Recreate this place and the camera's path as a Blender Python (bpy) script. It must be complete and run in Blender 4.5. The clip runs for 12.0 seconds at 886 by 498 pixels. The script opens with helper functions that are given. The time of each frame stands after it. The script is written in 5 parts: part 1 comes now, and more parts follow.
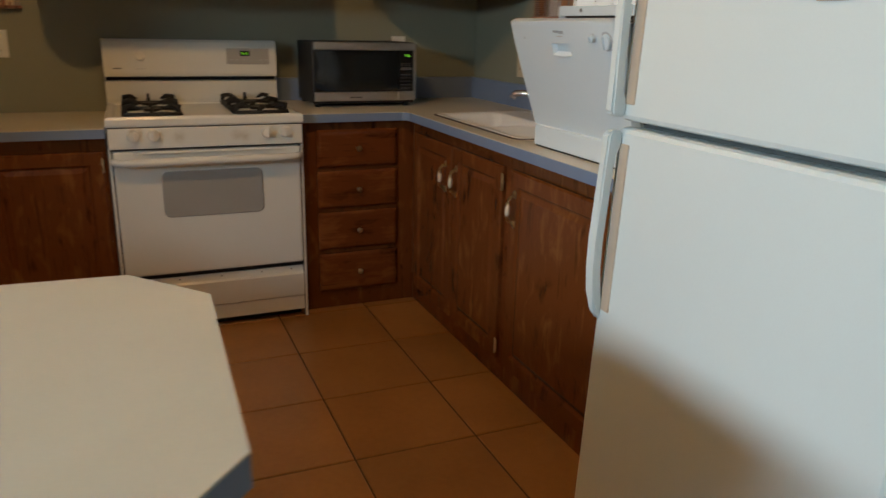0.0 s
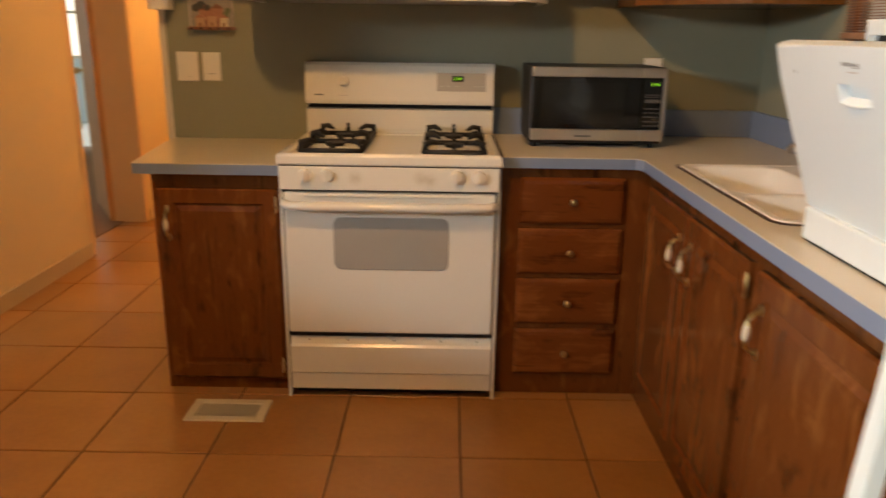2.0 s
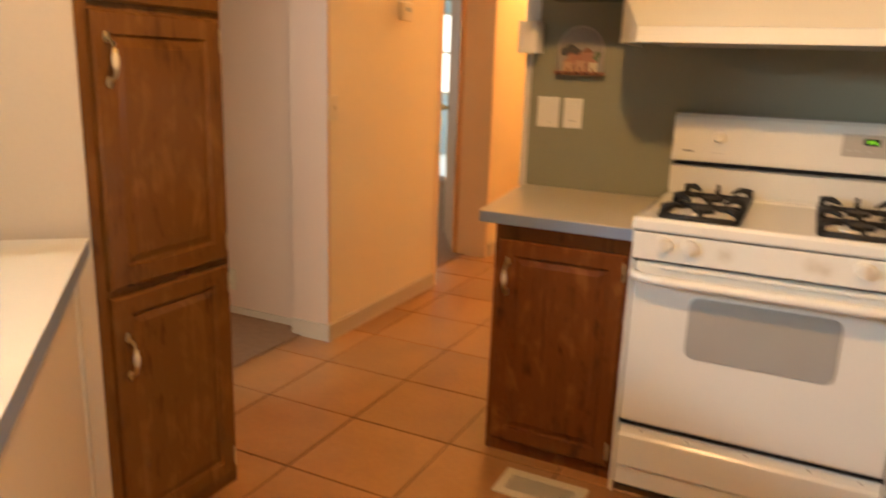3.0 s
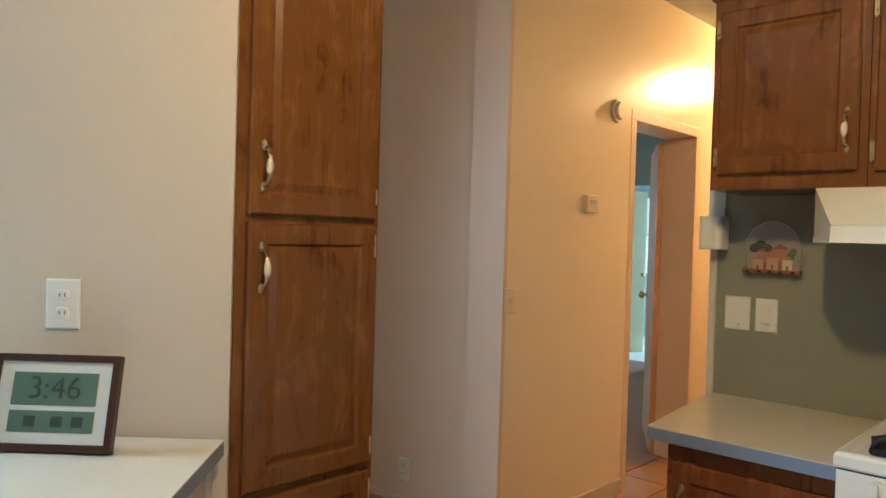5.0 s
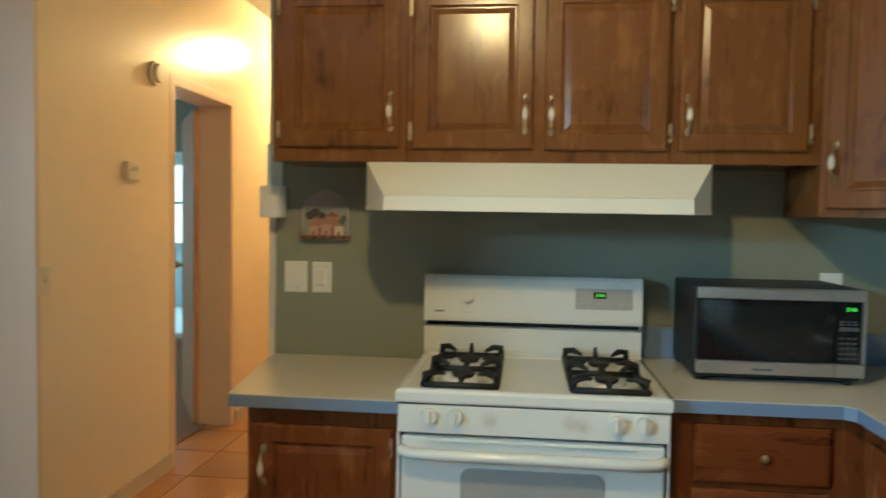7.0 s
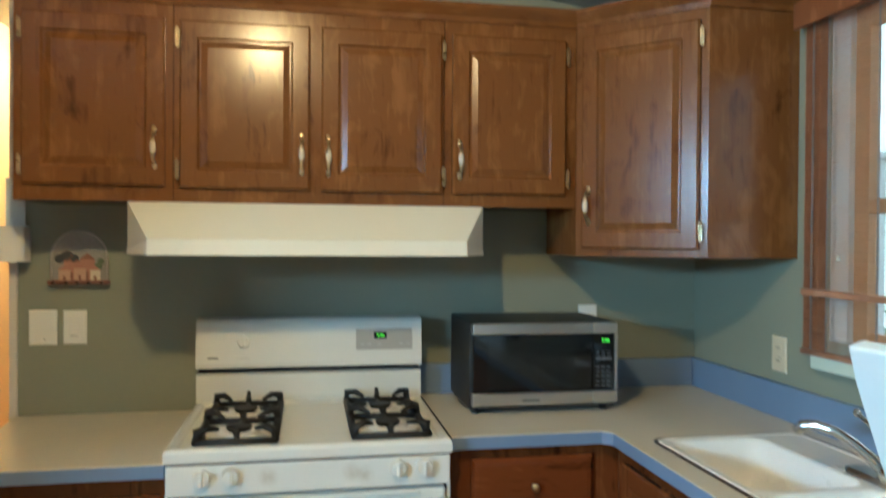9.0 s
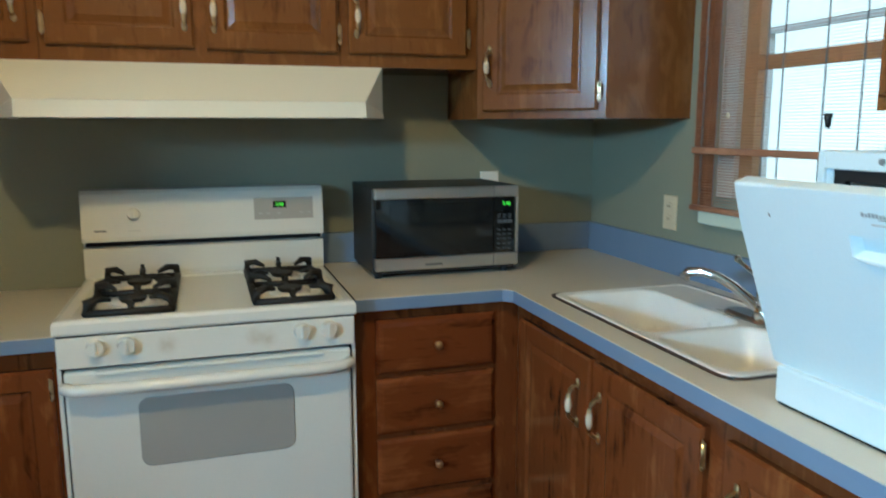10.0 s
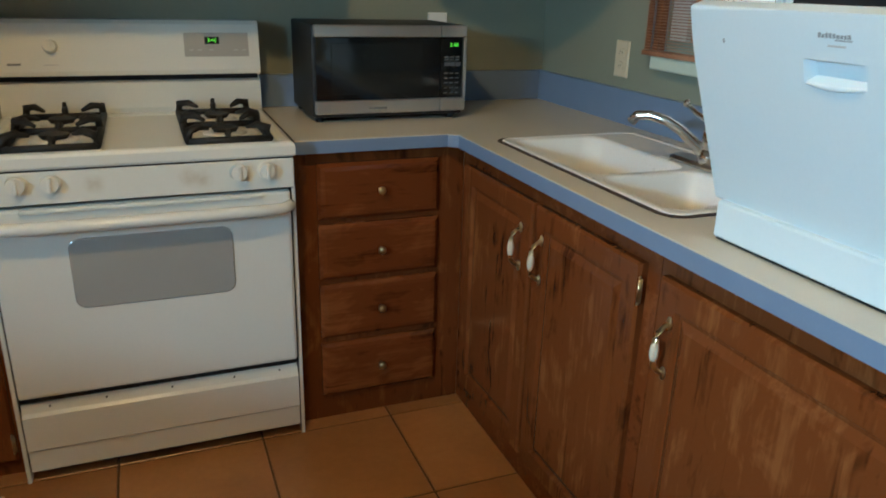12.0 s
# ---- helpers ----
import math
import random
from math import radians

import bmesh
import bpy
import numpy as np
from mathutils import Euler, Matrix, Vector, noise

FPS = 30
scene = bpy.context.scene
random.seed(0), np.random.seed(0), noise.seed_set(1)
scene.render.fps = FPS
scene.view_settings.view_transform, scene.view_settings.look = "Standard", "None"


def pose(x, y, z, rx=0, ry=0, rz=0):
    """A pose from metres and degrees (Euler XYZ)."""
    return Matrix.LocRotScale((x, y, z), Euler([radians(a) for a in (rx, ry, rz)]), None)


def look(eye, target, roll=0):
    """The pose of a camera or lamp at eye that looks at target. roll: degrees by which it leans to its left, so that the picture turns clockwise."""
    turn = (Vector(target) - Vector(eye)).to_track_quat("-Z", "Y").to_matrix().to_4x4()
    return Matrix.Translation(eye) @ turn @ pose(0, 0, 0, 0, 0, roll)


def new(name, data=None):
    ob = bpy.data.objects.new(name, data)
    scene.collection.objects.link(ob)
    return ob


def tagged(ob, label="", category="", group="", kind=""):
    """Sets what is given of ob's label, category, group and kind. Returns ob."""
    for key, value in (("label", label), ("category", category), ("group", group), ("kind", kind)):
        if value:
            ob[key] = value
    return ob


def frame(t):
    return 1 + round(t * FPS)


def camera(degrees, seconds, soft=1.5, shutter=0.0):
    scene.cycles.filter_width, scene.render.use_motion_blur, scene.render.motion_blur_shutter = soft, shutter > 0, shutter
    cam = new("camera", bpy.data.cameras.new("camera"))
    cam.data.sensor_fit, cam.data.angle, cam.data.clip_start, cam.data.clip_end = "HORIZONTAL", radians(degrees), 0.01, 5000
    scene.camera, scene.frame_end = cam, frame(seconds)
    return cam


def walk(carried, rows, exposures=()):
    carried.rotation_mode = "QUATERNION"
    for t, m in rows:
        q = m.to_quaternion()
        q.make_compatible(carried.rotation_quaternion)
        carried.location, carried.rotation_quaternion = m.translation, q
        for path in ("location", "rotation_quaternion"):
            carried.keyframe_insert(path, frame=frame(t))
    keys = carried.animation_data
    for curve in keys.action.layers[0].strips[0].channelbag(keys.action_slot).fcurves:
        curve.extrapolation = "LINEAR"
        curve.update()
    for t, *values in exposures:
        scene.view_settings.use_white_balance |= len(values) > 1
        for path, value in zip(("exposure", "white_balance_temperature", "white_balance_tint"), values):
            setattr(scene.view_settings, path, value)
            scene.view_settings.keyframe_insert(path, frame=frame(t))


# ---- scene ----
cam = camera(61.9, 12.0, shutter=0.5)

PATH = [
    (0, (-0.287, -3.78, 1.276), (0.461, -2.017, 0.699), 1.3),
    (0.5, (-0.047, -3.743, 1.269), (0.431, -1.89, 0.688), 2.8),
    (1, (0.078, -3.591, 1.271), (0.331, -1.697, 0.682), 0.2),
    (1.5, (0.128, -3.341, 1.297), (0.242, -1.429, 0.722), 0.3),
    (2, (0.199, -3.139, 1.309), (0.189, -1.219, 0.748), 0.8),
    (2.5, (0.166, -2.98, 1.329), (-0.293, -1.12, 0.745), 1.2),
    (3, (0.055, -2.84, 1.325), (-0.794, -1.094, 0.844), 2.0),
    (3.5, (0.025, -2.712, 1.328), (-1.072, -1.073, 0.999), 1.7),
    (3.7, (0.046, -2.694, 1.374), (-1.131, -1.095, 1.133), 2.2),
    (5.3, (0.133, -2.61, 1.408), (-1.236, -1.152, 1.38), 1.6),
    (5.5, (0.07, -2.608, 1.412), (-1.192, -1.057, 1.334), 2.8),
    (6, (0.015, -2.645, 1.395), (-0.803, -0.819, 1.275), 2.8),
    (6.5, (-0.031, -2.701, 1.391), (-0.515, -0.765, 1.253), 1.6),
    (7, (-0.029, -2.706, 1.404), (-0.248, -0.721, 1.312), 0.9),
    (8.8, (-0.019, -2.674, 1.472), (0.302, -0.7, 1.516), 0.5),
    (9, (-0.017, -2.671, 1.462), (0.345, -0.704, 1.44), 0.4),
    (9.5, (-0.01, -2.657, 1.422), (0.465, -0.724, 1.226), 0.5),
    (10, (0.002, -2.649, 1.386), (0.604, -0.769, 1.063), -0.1),
    (10.5, (0.015, -2.642, 1.362), (0.707, -0.816, 0.929), -0.2),
    (11, (0.027, -2.649, 1.345), (0.781, -0.87, 0.828), 0.7),
    (11.5, (0.03, -2.636, 1.328), (0.786, -0.882, 0.733), 1.3),
    (12, (0.028, -2.622, 1.317), (0.732, -0.875, 0.644), 1.6),
]
walk(cam, [(t, look(eye, target, roll)) for t, eye, target, roll in PATH],
     [(0.0, -2.0, 6600, 12), (0.5, -1.88, 6800, 13), (1.0, -1.72, 7250, 16), (1.5, -1.44, 8000, 22), (2.2, -0.93, 7950, 20), (3.0, -0.57, 7300, 19), (3.7, -0.68, 6000, 8), (5.3, -0.95, 4880, -1),
      (6.0, -1.14, 4980, -6), (6.5, -1.04, 4880, -12), (7.2, -1.0, 4700, -12), (8.8, -0.72, 4680, -8), (9.5, -0.87, 4620, -9), (10.5, -1.14, 4620, -9), (12.0, -1.30, 5080, -4)])

# ---- world and lights ----
world = bpy.data.worlds.new("world")
scene.world = world
world.use_nodes = True
wn = world.node_tree
sky = wn.nodes.new("ShaderNodeTexSky")
sky.sky_type = "NISHITA"
sky.sun_disc = False
sky.sun_elevation = radians(38)
sky.sun_rotation = radians(239)
wn.links.new(sky.outputs[0], wn.nodes["Background"].inputs[0])
wn.nodes["Background"].inputs[1].default_value = 0.12


def lamp(name, kind, m, power, color, size=0.2, size_y=None):
    data = bpy.data.lights.new(name, kind)
    data.energy = power
    data.color = color
    if kind == "AREA":
        data.size = size
        if size_y:
            data.shape, data.size_y = "RECTANGLE", size_y
    else:
        data.shadow_soft_size = size
    ob = new(name, data)
    ob.matrix_world = m
    return ob


# kitchen ceiling light, hall light, window daylight, and added fill in two back rooms
lamp("kitchen_bulb", "POINT", pose(-0.23, -1.95, 2.455), 182, (1.0, 0.565, 0.205), 0.05)
lamp("hall_bulb", "POINT", pose(-1.42, 2.85, 2.62), 285, (1.0, 0.55, 0.195), 0.06)
lamp("west_window_daylight", "AREA", look((-3.58, -3.66, 2.03), (0.5, -2.6, 0.8)), 226, (0.71, 0.90, 1.0), 1.5, 0.38).data.spread = radians(118)
# added fill for the bright room, out of sight in the window's right half
lamp("bright_room_fill", "AREA", look((-3.92, 7.46, 1.5), (-4.4, 5.2, 0.9)), 130, (0.75, 0.90, 1.0), 0.7, 1.0)
# lamp added to brighten the bedroom; no window is known there
lamp("bedroom_fill", "AREA", look((-5.26, 2.6, 1.5), (-3.0, 2.6, 0.9)), 75, (0.75, 0.90, 1.0), 1.1, 1.0)
sun = lamp("sun", "SUN", look((-5, -3, 5.5), (0, 0, 0)), 3.0, (1.0, 0.95, 0.88))
sun.data.angle = radians(0.5)


# ---- materials ----
def material(name, color, rough=0.5, metal=0.0):
    mat = bpy.data.materials.new(name)
    mat.use_nodes = True
    b = mat.node_tree.nodes["Principled BSDF"]
    b.inputs["Base Color"].default_value = (*color, 1)
    b.inputs["Roughness"].default_value = rough
    b.inputs["Metallic"].default_value = metal
    return mat


def node(mat, kind, **inputs):
    n = mat.node_tree.nodes.new(kind)
    for key, value in inputs.items():
        n.inputs[key.replace("_", " ")].default_value = value
    return n


def link(mat, a, b):
    mat.node_tree.links.new(a, b)


def ramp(mat, source, stops):
    r = mat.node_tree.nodes.new("ShaderNodeValToRGB")
    e = r.color_ramp.elements
    while len(e) < len(stops):
        e.new(0.5)
    for el, (p, c) in zip(e, stops):
        el.position, el.color = p, (*c, 1)
    link(mat, source, r.inputs[0])
    return r.outputs[0]


def coords(mat, scale=(1, 1, 1), shift_by_object=False):
    tc = mat.node_tree.nodes.new("ShaderNodeTexCoord")
    mp = mat.node_tree.nodes.new("ShaderNodeMapping")
    mp.inputs["Scale"].default_value = scale
    link(mat, tc.outputs["Object"], mp.inputs["Vector"])
    if shift_by_object:
        info = mat.node_tree.nodes.new("ShaderNodeObjectInfo")
        mul = mat.node_tree.nodes.new("ShaderNodeMath")
        mul.operation = "MULTIPLY"
        mul.inputs[1].default_value = 37.0
        link(mat, info.outputs["Random"], mul.inputs[0])
        link(mat, mul.outputs[0], mp.inputs["Location"])
    return mp.outputs[0]


def noise_of(mat, vec, scale, detail=4, rough=0.55, distortion=0.0):
    n = node(mat, "ShaderNodeTexNoise", Scale=scale, Detail=detail, Roughness=rough, Distortion=distortion)
    link(mat, vec, n.inputs["Vector"])
    return n.outputs["Fac"]


def bump(mat, height, strength, distance=0.01):
    b = node(mat, "ShaderNodeBump", Strength=strength, Distance=distance)
    link(mat, height, b.inputs["Height"])
    link(mat, b.outputs[0], mat.node_tree.nodes["Principled BSDF"].inputs["Normal"])


def mottled(name, c1, c2, rough, scale=3.0, fine=60.0, bump_strength=0.08, metal=0.0, fine_mix=0.35, even_gloss=False):
    mat = material(name, c1, rough, metal)
    v = coords(mat)
    a, f = noise_of(mat, v, scale), noise_of(mat, v, fine, 6)
    mix = node(mat, "ShaderNodeMix", Factor=fine_mix)
    link(mat, a, mix.inputs["A"])
    link(mat, f, mix.inputs["B"])
    out = ramp(mat, mix.outputs[0], ((0.25, c1), (0.75, c2)))
    p = mat.node_tree.nodes["Principled BSDF"]
    link(mat, out, p.inputs["Base Color"])
    rr = ramp(mat, a, ((0.2, (rough * 0.92,) * 3), (0.8, (min(1, rough * 1.1),) * 3)))
    if not even_gloss:
        link(mat, rr, p.inputs["Roughness"])
    if bump_strength:
        bump(mat, f, bump_strength, 0.003)
    return mat


def wood(name, dark, mid, light, rough=0.20, grain_axis=2, veins=0.7):
    """Stained wood: soft blotches, grain lines that swirl round them and fine pores."""
    mat = material(name, mid, rough)
    s, f = [8.5] * 3, [80.0] * 3
    s[grain_axis], f[grain_axis] = 1.15, 3.0
    plain = coords(mat, (1, 1, 1), True)
    warp = node(mat, "ShaderNodeTexNoise", Scale=4.2, Detail=2.0)
    link(mat, plain, warp.inputs["Vector"])
    lift = mat.node_tree.nodes.new("ShaderNodeVectorMath")
    lift.operation = "MULTIPLY_ADD"
    lift.inputs[1].default_value = (1.5, 1.5, 1.5)
    link(mat, warp.outputs["Color"], lift.inputs[0])
    link(mat, coords(mat, tuple(s), True), lift.inputs[2])
    blotch = noise_of(mat, plain, 5.5, 3, 0.5, 0.6)
    figure = noise_of(mat, lift.outputs[0], 2.0, 4, 0.58, 0.3)
    pores = noise_of(mat, coords(mat, tuple(f), True), 1.0, 4, 0.6)
    mix = node(mat, "ShaderNodeMix", Factor=0.42)
    link(mat, figure, mix.inputs["A"])
    link(mat, blotch, mix.inputs["B"])
    mix2 = node(mat, "ShaderNodeMix", Factor=0.20)
    link(mat, mix.outputs[0], mix2.inputs["A"])
    link(mat, pores, mix2.inputs["B"])
    out = ramp(mat, mix2.outputs[0], ((0.35, dark), (0.45, mid), (0.52, mid), (0.61, light)))
    k = [46.0] * 3
    k[grain_axis] = 2.6
    streak = noise_of(mat, coords(mat, tuple(k), True), 1.0, 2, 0.5, 0.8)
    knots = noise_of(mat, lift.outputs[0], 1.3, 2, 0.5, 1.5)
    crack = ramp(mat, streak, ((0.60, (0, 0, 0)), (0.70, (1, 1, 1))))
    spare = ramp(mat, knots, ((0.50, (0, 0, 0)), (0.62, (veins, veins, veins))))
    both = node(mat, "ShaderNodeMath")
    both.operation = "MULTIPLY"
    link(mat, crack, both.inputs[0])
    link(mat, spare, both.inputs[1])
    veined = mat.node_tree.nodes.new("ShaderNodeMix")
    veined.data_type = "RGBA"
    link(mat, both.outputs[0], veined.inputs[0])
    link(mat, out, veined.inputs[6])
    veined.inputs[7].default_value = (dark[0] * 0.75, dark[1] * 0.75, dark[2] * 0.75, 1)
    out = veined.outputs[2]
    p = mat.node_tree.nodes["Principled BSDF"]
    link(mat, out, p.inputs["Base Color"])
    link(mat, ramp(mat, pores, ((0.2, (rough * 0.85,) * 3), (0.8, (rough * 1.2,) * 3))), p.inputs["Roughness"])
    p.inputs["Specular IOR Level"].default_value = 0.36
    bump(mat, pores, 0.06, 0.0015)
    return mat


def glow(name, color, strength):
    mat = material(name, color, 0.5)
    p = mat.node_tree.nodes["Principled BSDF"]
    p.inputs["Emission Color"].default_value = (*color, 1)
    p.inputs["Emission Strength"].default_value = strength
    return mat


M = {}
UPPER = ((0.074, 0.0265, 0.007), (0.158, 0.0645, 0.0168), (0.215, 0.096, 0.0265))
M["wood"] = wood("cabinet wood", UPPER[0], UPPER[1], UPPER[2], veins=0.3)
# darker, redder copies of the wood: dimmer light on low fronts is in the colour
M["wood_base"] = wood("shaded cabinet wood", (0.046, 0.012, 0.0034), (0.143, 0.0425, 0.0112), (0.215, 0.079, 0.0225))
M["wood_h"] = wood("cabinet wood across", (0.052, 0.0125, 0.0034), (0.138, 0.037, 0.0092), (0.195, 0.062, 0.0165), grain_axis=0)
M["wood_upper_across"] = wood("upper cabinet wood across", *UPPER, grain_axis=0, veins=0.3)
M["casing"] = wood("window wood", (0.08, 0.025, 0.01), (0.19, 0.07, 0.025), (0.27, 0.11, 0.045), 0.4)
M["sash"] = wood("sash wood", (0.32, 0.17, 0.075), (0.45, 0.26, 0.125), (0.5, 0.27, 0.13), 0.4)
M["doorwood"] = wood("hall door wood", (0.38, 0.19, 0.08), (0.50, 0.27, 0.125), (0.57, 0.33, 0.165), 0.4)
M["green"] = mottled("sage green paint", (0.245, 0.256, 0.195), (0.272, 0.283, 0.218), 0.45, 2.0, 90.0, 0.06)
M["cream"] = mottled("cream vinyl wall", (0.60, 0.52, 0.42), (0.66, 0.58, 0.48), 0.5, 1.5, 110.0, 0.05)
# cream shifted to tan: spill from the warm lamps is put into the colour
M["tanwall"] = mottled("cream vinyl wall, lamp-warmed", (0.62, 0.445, 0.315), (0.68, 0.495, 0.355), 0.5, 1.5, 110.0, 0.05)
# hall cream raised and warmed in place of missing lamp light
M["hallpaint"] = mottled("hall cream paint, lamp-warmed", (0.78, 0.635, 0.42), (0.84, 0.695, 0.47), 0.26, 0.8, 70.0, 0.04, even_gloss=True)
M["ceiling"] = mottled("textured ceiling", (0.36, 0.36, 0.31), (0.46, 0.46, 0.40), 0.9, 4.0, 45.0, 0.9)
M["counter"] = mottled("cream laminate", (0.57, 0.525, 0.43), (0.645, 0.60, 0.505), 0.3, 6.0, 260.0, 0.02)
M["blue_edge"] = mottled("blue laminate", (0.165, 0.225, 0.345), (0.195, 0.262, 0.395), 0.4, 8.0, 220.0, 0.03)
M["white"] = mottled("white enamel", (0.72, 0.72, 0.67), (0.77, 0.77, 0.72), 0.22, 2.0, 130.0, 0.015)
# both whites carry the blue of the daylight in their base colour
M["fridge_white"] = mottled("pebbled fridge white with daylight blue", (0.66, 0.74, 0.75), (0.71, 0.79, 0.80), 0.35, 2.0, 420.0, 0.10)
M["cool_white"] = mottled("white plastic", (0.64, 0.74, 0.80), (0.69, 0.79, 0.85), 0.3, 2.0, 150.0, 0.02)
M["hood_white"] = mottled("almond enamel", (0.72, 0.71, 0.61), (0.77, 0.76, 0.66), 0.3, 2.0, 150.0, 0.01)
M["sink_white"] = mottled("sink composite", (0.76, 0.75, 0.71), (0.82, 0.81, 0.77), 0.28, 3.0, 160.0, 0.01)
M["plate"] = material("white plastic plate", (0.78, 0.78, 0.74), 0.4)
M["ivory"] = material("ivory plastic", (0.62, 0.54, 0.38), 0.45)
M["porcelain"] = material("porcelain", (0.67, 0.585, 0.445), 0.15)
M["brass"] = mottled("brass", (0.55, 0.42, 0.22), (0.64, 0.52, 0.30), 0.28, 30.0, 200.0, 0.0, 1.0)
M["chrome"] = material("chrome", (0.85, 0.86, 0.88), 0.08, 1.0)
M["steel"] = mottled("brushed steel", (0.58, 0.58, 0.57), (0.66, 0.66, 0.65), 0.30, 3.0, 300.0, 0.02, 1.0)
M["black"] = mottled("black plastic", (0.010, 0.010, 0.011), (0.016, 0.016, 0.018), 0.45, 5.0, 120.0, 0.03)
M["blackgloss"] = material("black glass", (0.006, 0.007, 0.008), 0.06)
M["iron"] = mottled("cast iron", (0.006, 0.0055, 0.005), (0.013, 0.012, 0.011), 0.6, 20.0, 200.0, 0.2)
M["burner"] = mottled("burner bowl", (0.68, 0.66, 0.62), (0.78, 0.76, 0.71), 0.35, 12.0, 90.0, 0.05)
M["grey"] = material("grey panel", (0.40, 0.39, 0.36), 0.4)
M["ovenglass"] = mottled("oven window", (0.33, 0.33, 0.315), (0.38, 0.38, 0.36), 0.16, 3.0, 500.0, 0.0)
# near-black that paints the shade inside gaps, slots and holes
M["dark"] = material("painted gap shade", (0.01, 0.01, 0.01), 0.8)
M["grout"] = mottled("grout", (0.085, 0.045, 0.022), (0.13, 0.07, 0.035), 0.9, 6.0, 120.0, 0.3)
M["trim"] = mottled("white trim", (0.64, 0.62, 0.57), (0.70, 0.68, 0.62), 0.4, 3.0, 100.0, 0.02)
M["baseboard"] = mottled("cream baseboard", (0.52, 0.42, 0.30), (0.60, 0.50, 0.37), 0.4, 3.0, 100.0, 0.02)
M["carpet"] = mottled("brown carpet", (0.23, 0.130, 0.066), (0.33, 0.195, 0.108), 1.0, 25.0, 300.0, 1.0)
M["vent"] = mottled("almond register", (0.60, 0.53, 0.38), (0.66, 0.60, 0.45), 0.4, 8.0, 120.0, 0.05)
M["lcd"] = material("clock lcd", (0.10, 0.16, 0.13), 0.25)
M["mat"] = material("clock mat", (0.62, 0.64, 0.62), 0.6)
M["frame_dark"] = wood("dark frame wood", (0.02, 0.008, 0.005), (0.045, 0.018, 0.010), (0.07, 0.03, 0.016), 0.35)
M["recess"] = material("shaded plastic", (0.44, 0.50, 0.56), 0.4)
M["bedroom"] = mottled("grey-green bedroom paint", (0.30, 0.29, 0.22), (0.34, 0.33, 0.25), 0.6, 2.0, 80.0, 0.05)
M["paleblue"] = mottled("pale blue paint", (0.56, 0.66, 0.72), (0.62, 0.71, 0.77), 0.6, 2.0, 80.0, 0.05)
M["paledoor"] = mottled("pale yellow door paint", (0.62, 0.56, 0.30), (0.68, 0.62, 0.35), 0.45, 2.0, 60.0, 0.03)
# emits light: sheets that stand in for the overexposed outdoors
M["backdrop"] = glow("glowing backdrop sheet", (0.99, 1.0, 0.93), 2.2)
M["peach"] = mottled("peach paint", (0.46, 0.29, 0.19), (0.55, 0.37, 0.26), 0.6, 20.0, 90.0, 0.05)
M["plaque"] = mottled("painted plaque", (0.25, 0.24, 0.22), (0.35, 0.33, 0.30), 0.5, 14.0, 80.0, 0.1)
M["coral"] = mottled("coral paint", (0.36, 0.17, 0.12), (0.44, 0.23, 0.16), 0.6, 20.0, 90.0, 0.05)
M["slat"] = wood("blind slat wood", (0.20, 0.09, 0.05), (0.32, 0.16, 0.09), (0.42, 0.23, 0.14), 0.4, 1)
M["leaf"] = mottled("leaves", (0.05, 0.10, 0.03), (0.12, 0.2, 0.07), 0.6, 3.0, 20.0, 0.2)
M["siding"] = mottled("white siding", (0.72, 0.74, 0.72), (0.80, 0.82, 0.80), 0.6, 1.0, 30.0, 0.1)
M["grass"] = mottled("grass", (0.06, 0.11, 0.03), (0.11, 0.17, 0.06), 0.9, 1.0, 40.0, 0.6)
M["ivory_knob"] = material("ivory knob plastic", (0.74, 0.73, 0.67), 0.35)
M["screen"] = mottled("perforated screen", (0.006, 0.008, 0.009), (0.010, 0.012, 0.013), 0.10, 4.0, 400.0, 0.0)
M["key"] = material("key print", (0.085, 0.09, 0.10), 0.5)
M["seal"] = material("brown sealant", (0.035, 0.018, 0.010), 0.6)
M["sill"] = mottled("pale sill", (0.55, 0.62, 0.52), (0.62, 0.68, 0.58), 0.35, 6.0, 60.0, 0.03)
M["lcd_ink"] = material("lcd ink", (0.030, 0.055, 0.045), 0.3)
M["ink"] = material("printed grey", (0.19, 0.20, 0.21), 0.5)
M["lightink"] = material("pale print", (0.5, 0.5, 0.5), 0.5)


def stained(name, like, spots, color, radius, strength):
    """White enamel with soft round wear stains at (x, z)."""
    mat = mottled(name, *like)
    p = mat.node_tree.nodes["Principled BSDF"]
    source = p.inputs["Base Color"].links[0].from_socket
    flat = coords(mat, (1, 0, 1))
    patch = noise_of(mat, coords(mat), 55.0, 3)
    for x, z in spots:
        d = node(mat, "ShaderNodeVectorMath")
        d.operation = "DISTANCE"
        d.inputs[1].default_value = (x, 0, z)
        link(mat, flat, d.inputs[0])
        fall = node(mat, "ShaderNodeMapRange", From_Min=0.0, From_Max=radius, To_Min=strength, To_Max=0.0)
        fall.interpolation_type = "SMOOTHSTEP"
        link(mat, d.outputs["Value"], fall.inputs["Value"])
        mul = node(mat, "ShaderNodeMath")
        mul.operation = "MULTIPLY"
        link(mat, fall.outputs[0], mul.inputs[0])
        link(mat, patch, mul.inputs[1])
        mix = mat.node_tree.nodes.new("ShaderNodeMix")
        mix.data_type = "RGBA"
        link(mat, mul.outputs[0], mix.inputs[0])
        link(mat, source, mix.inputs[6])
        mix.inputs[7].default_value = (*color, 1)
        source = mix.outputs[2]
    link(mat, source, p.inputs["Base Color"])
    return mat


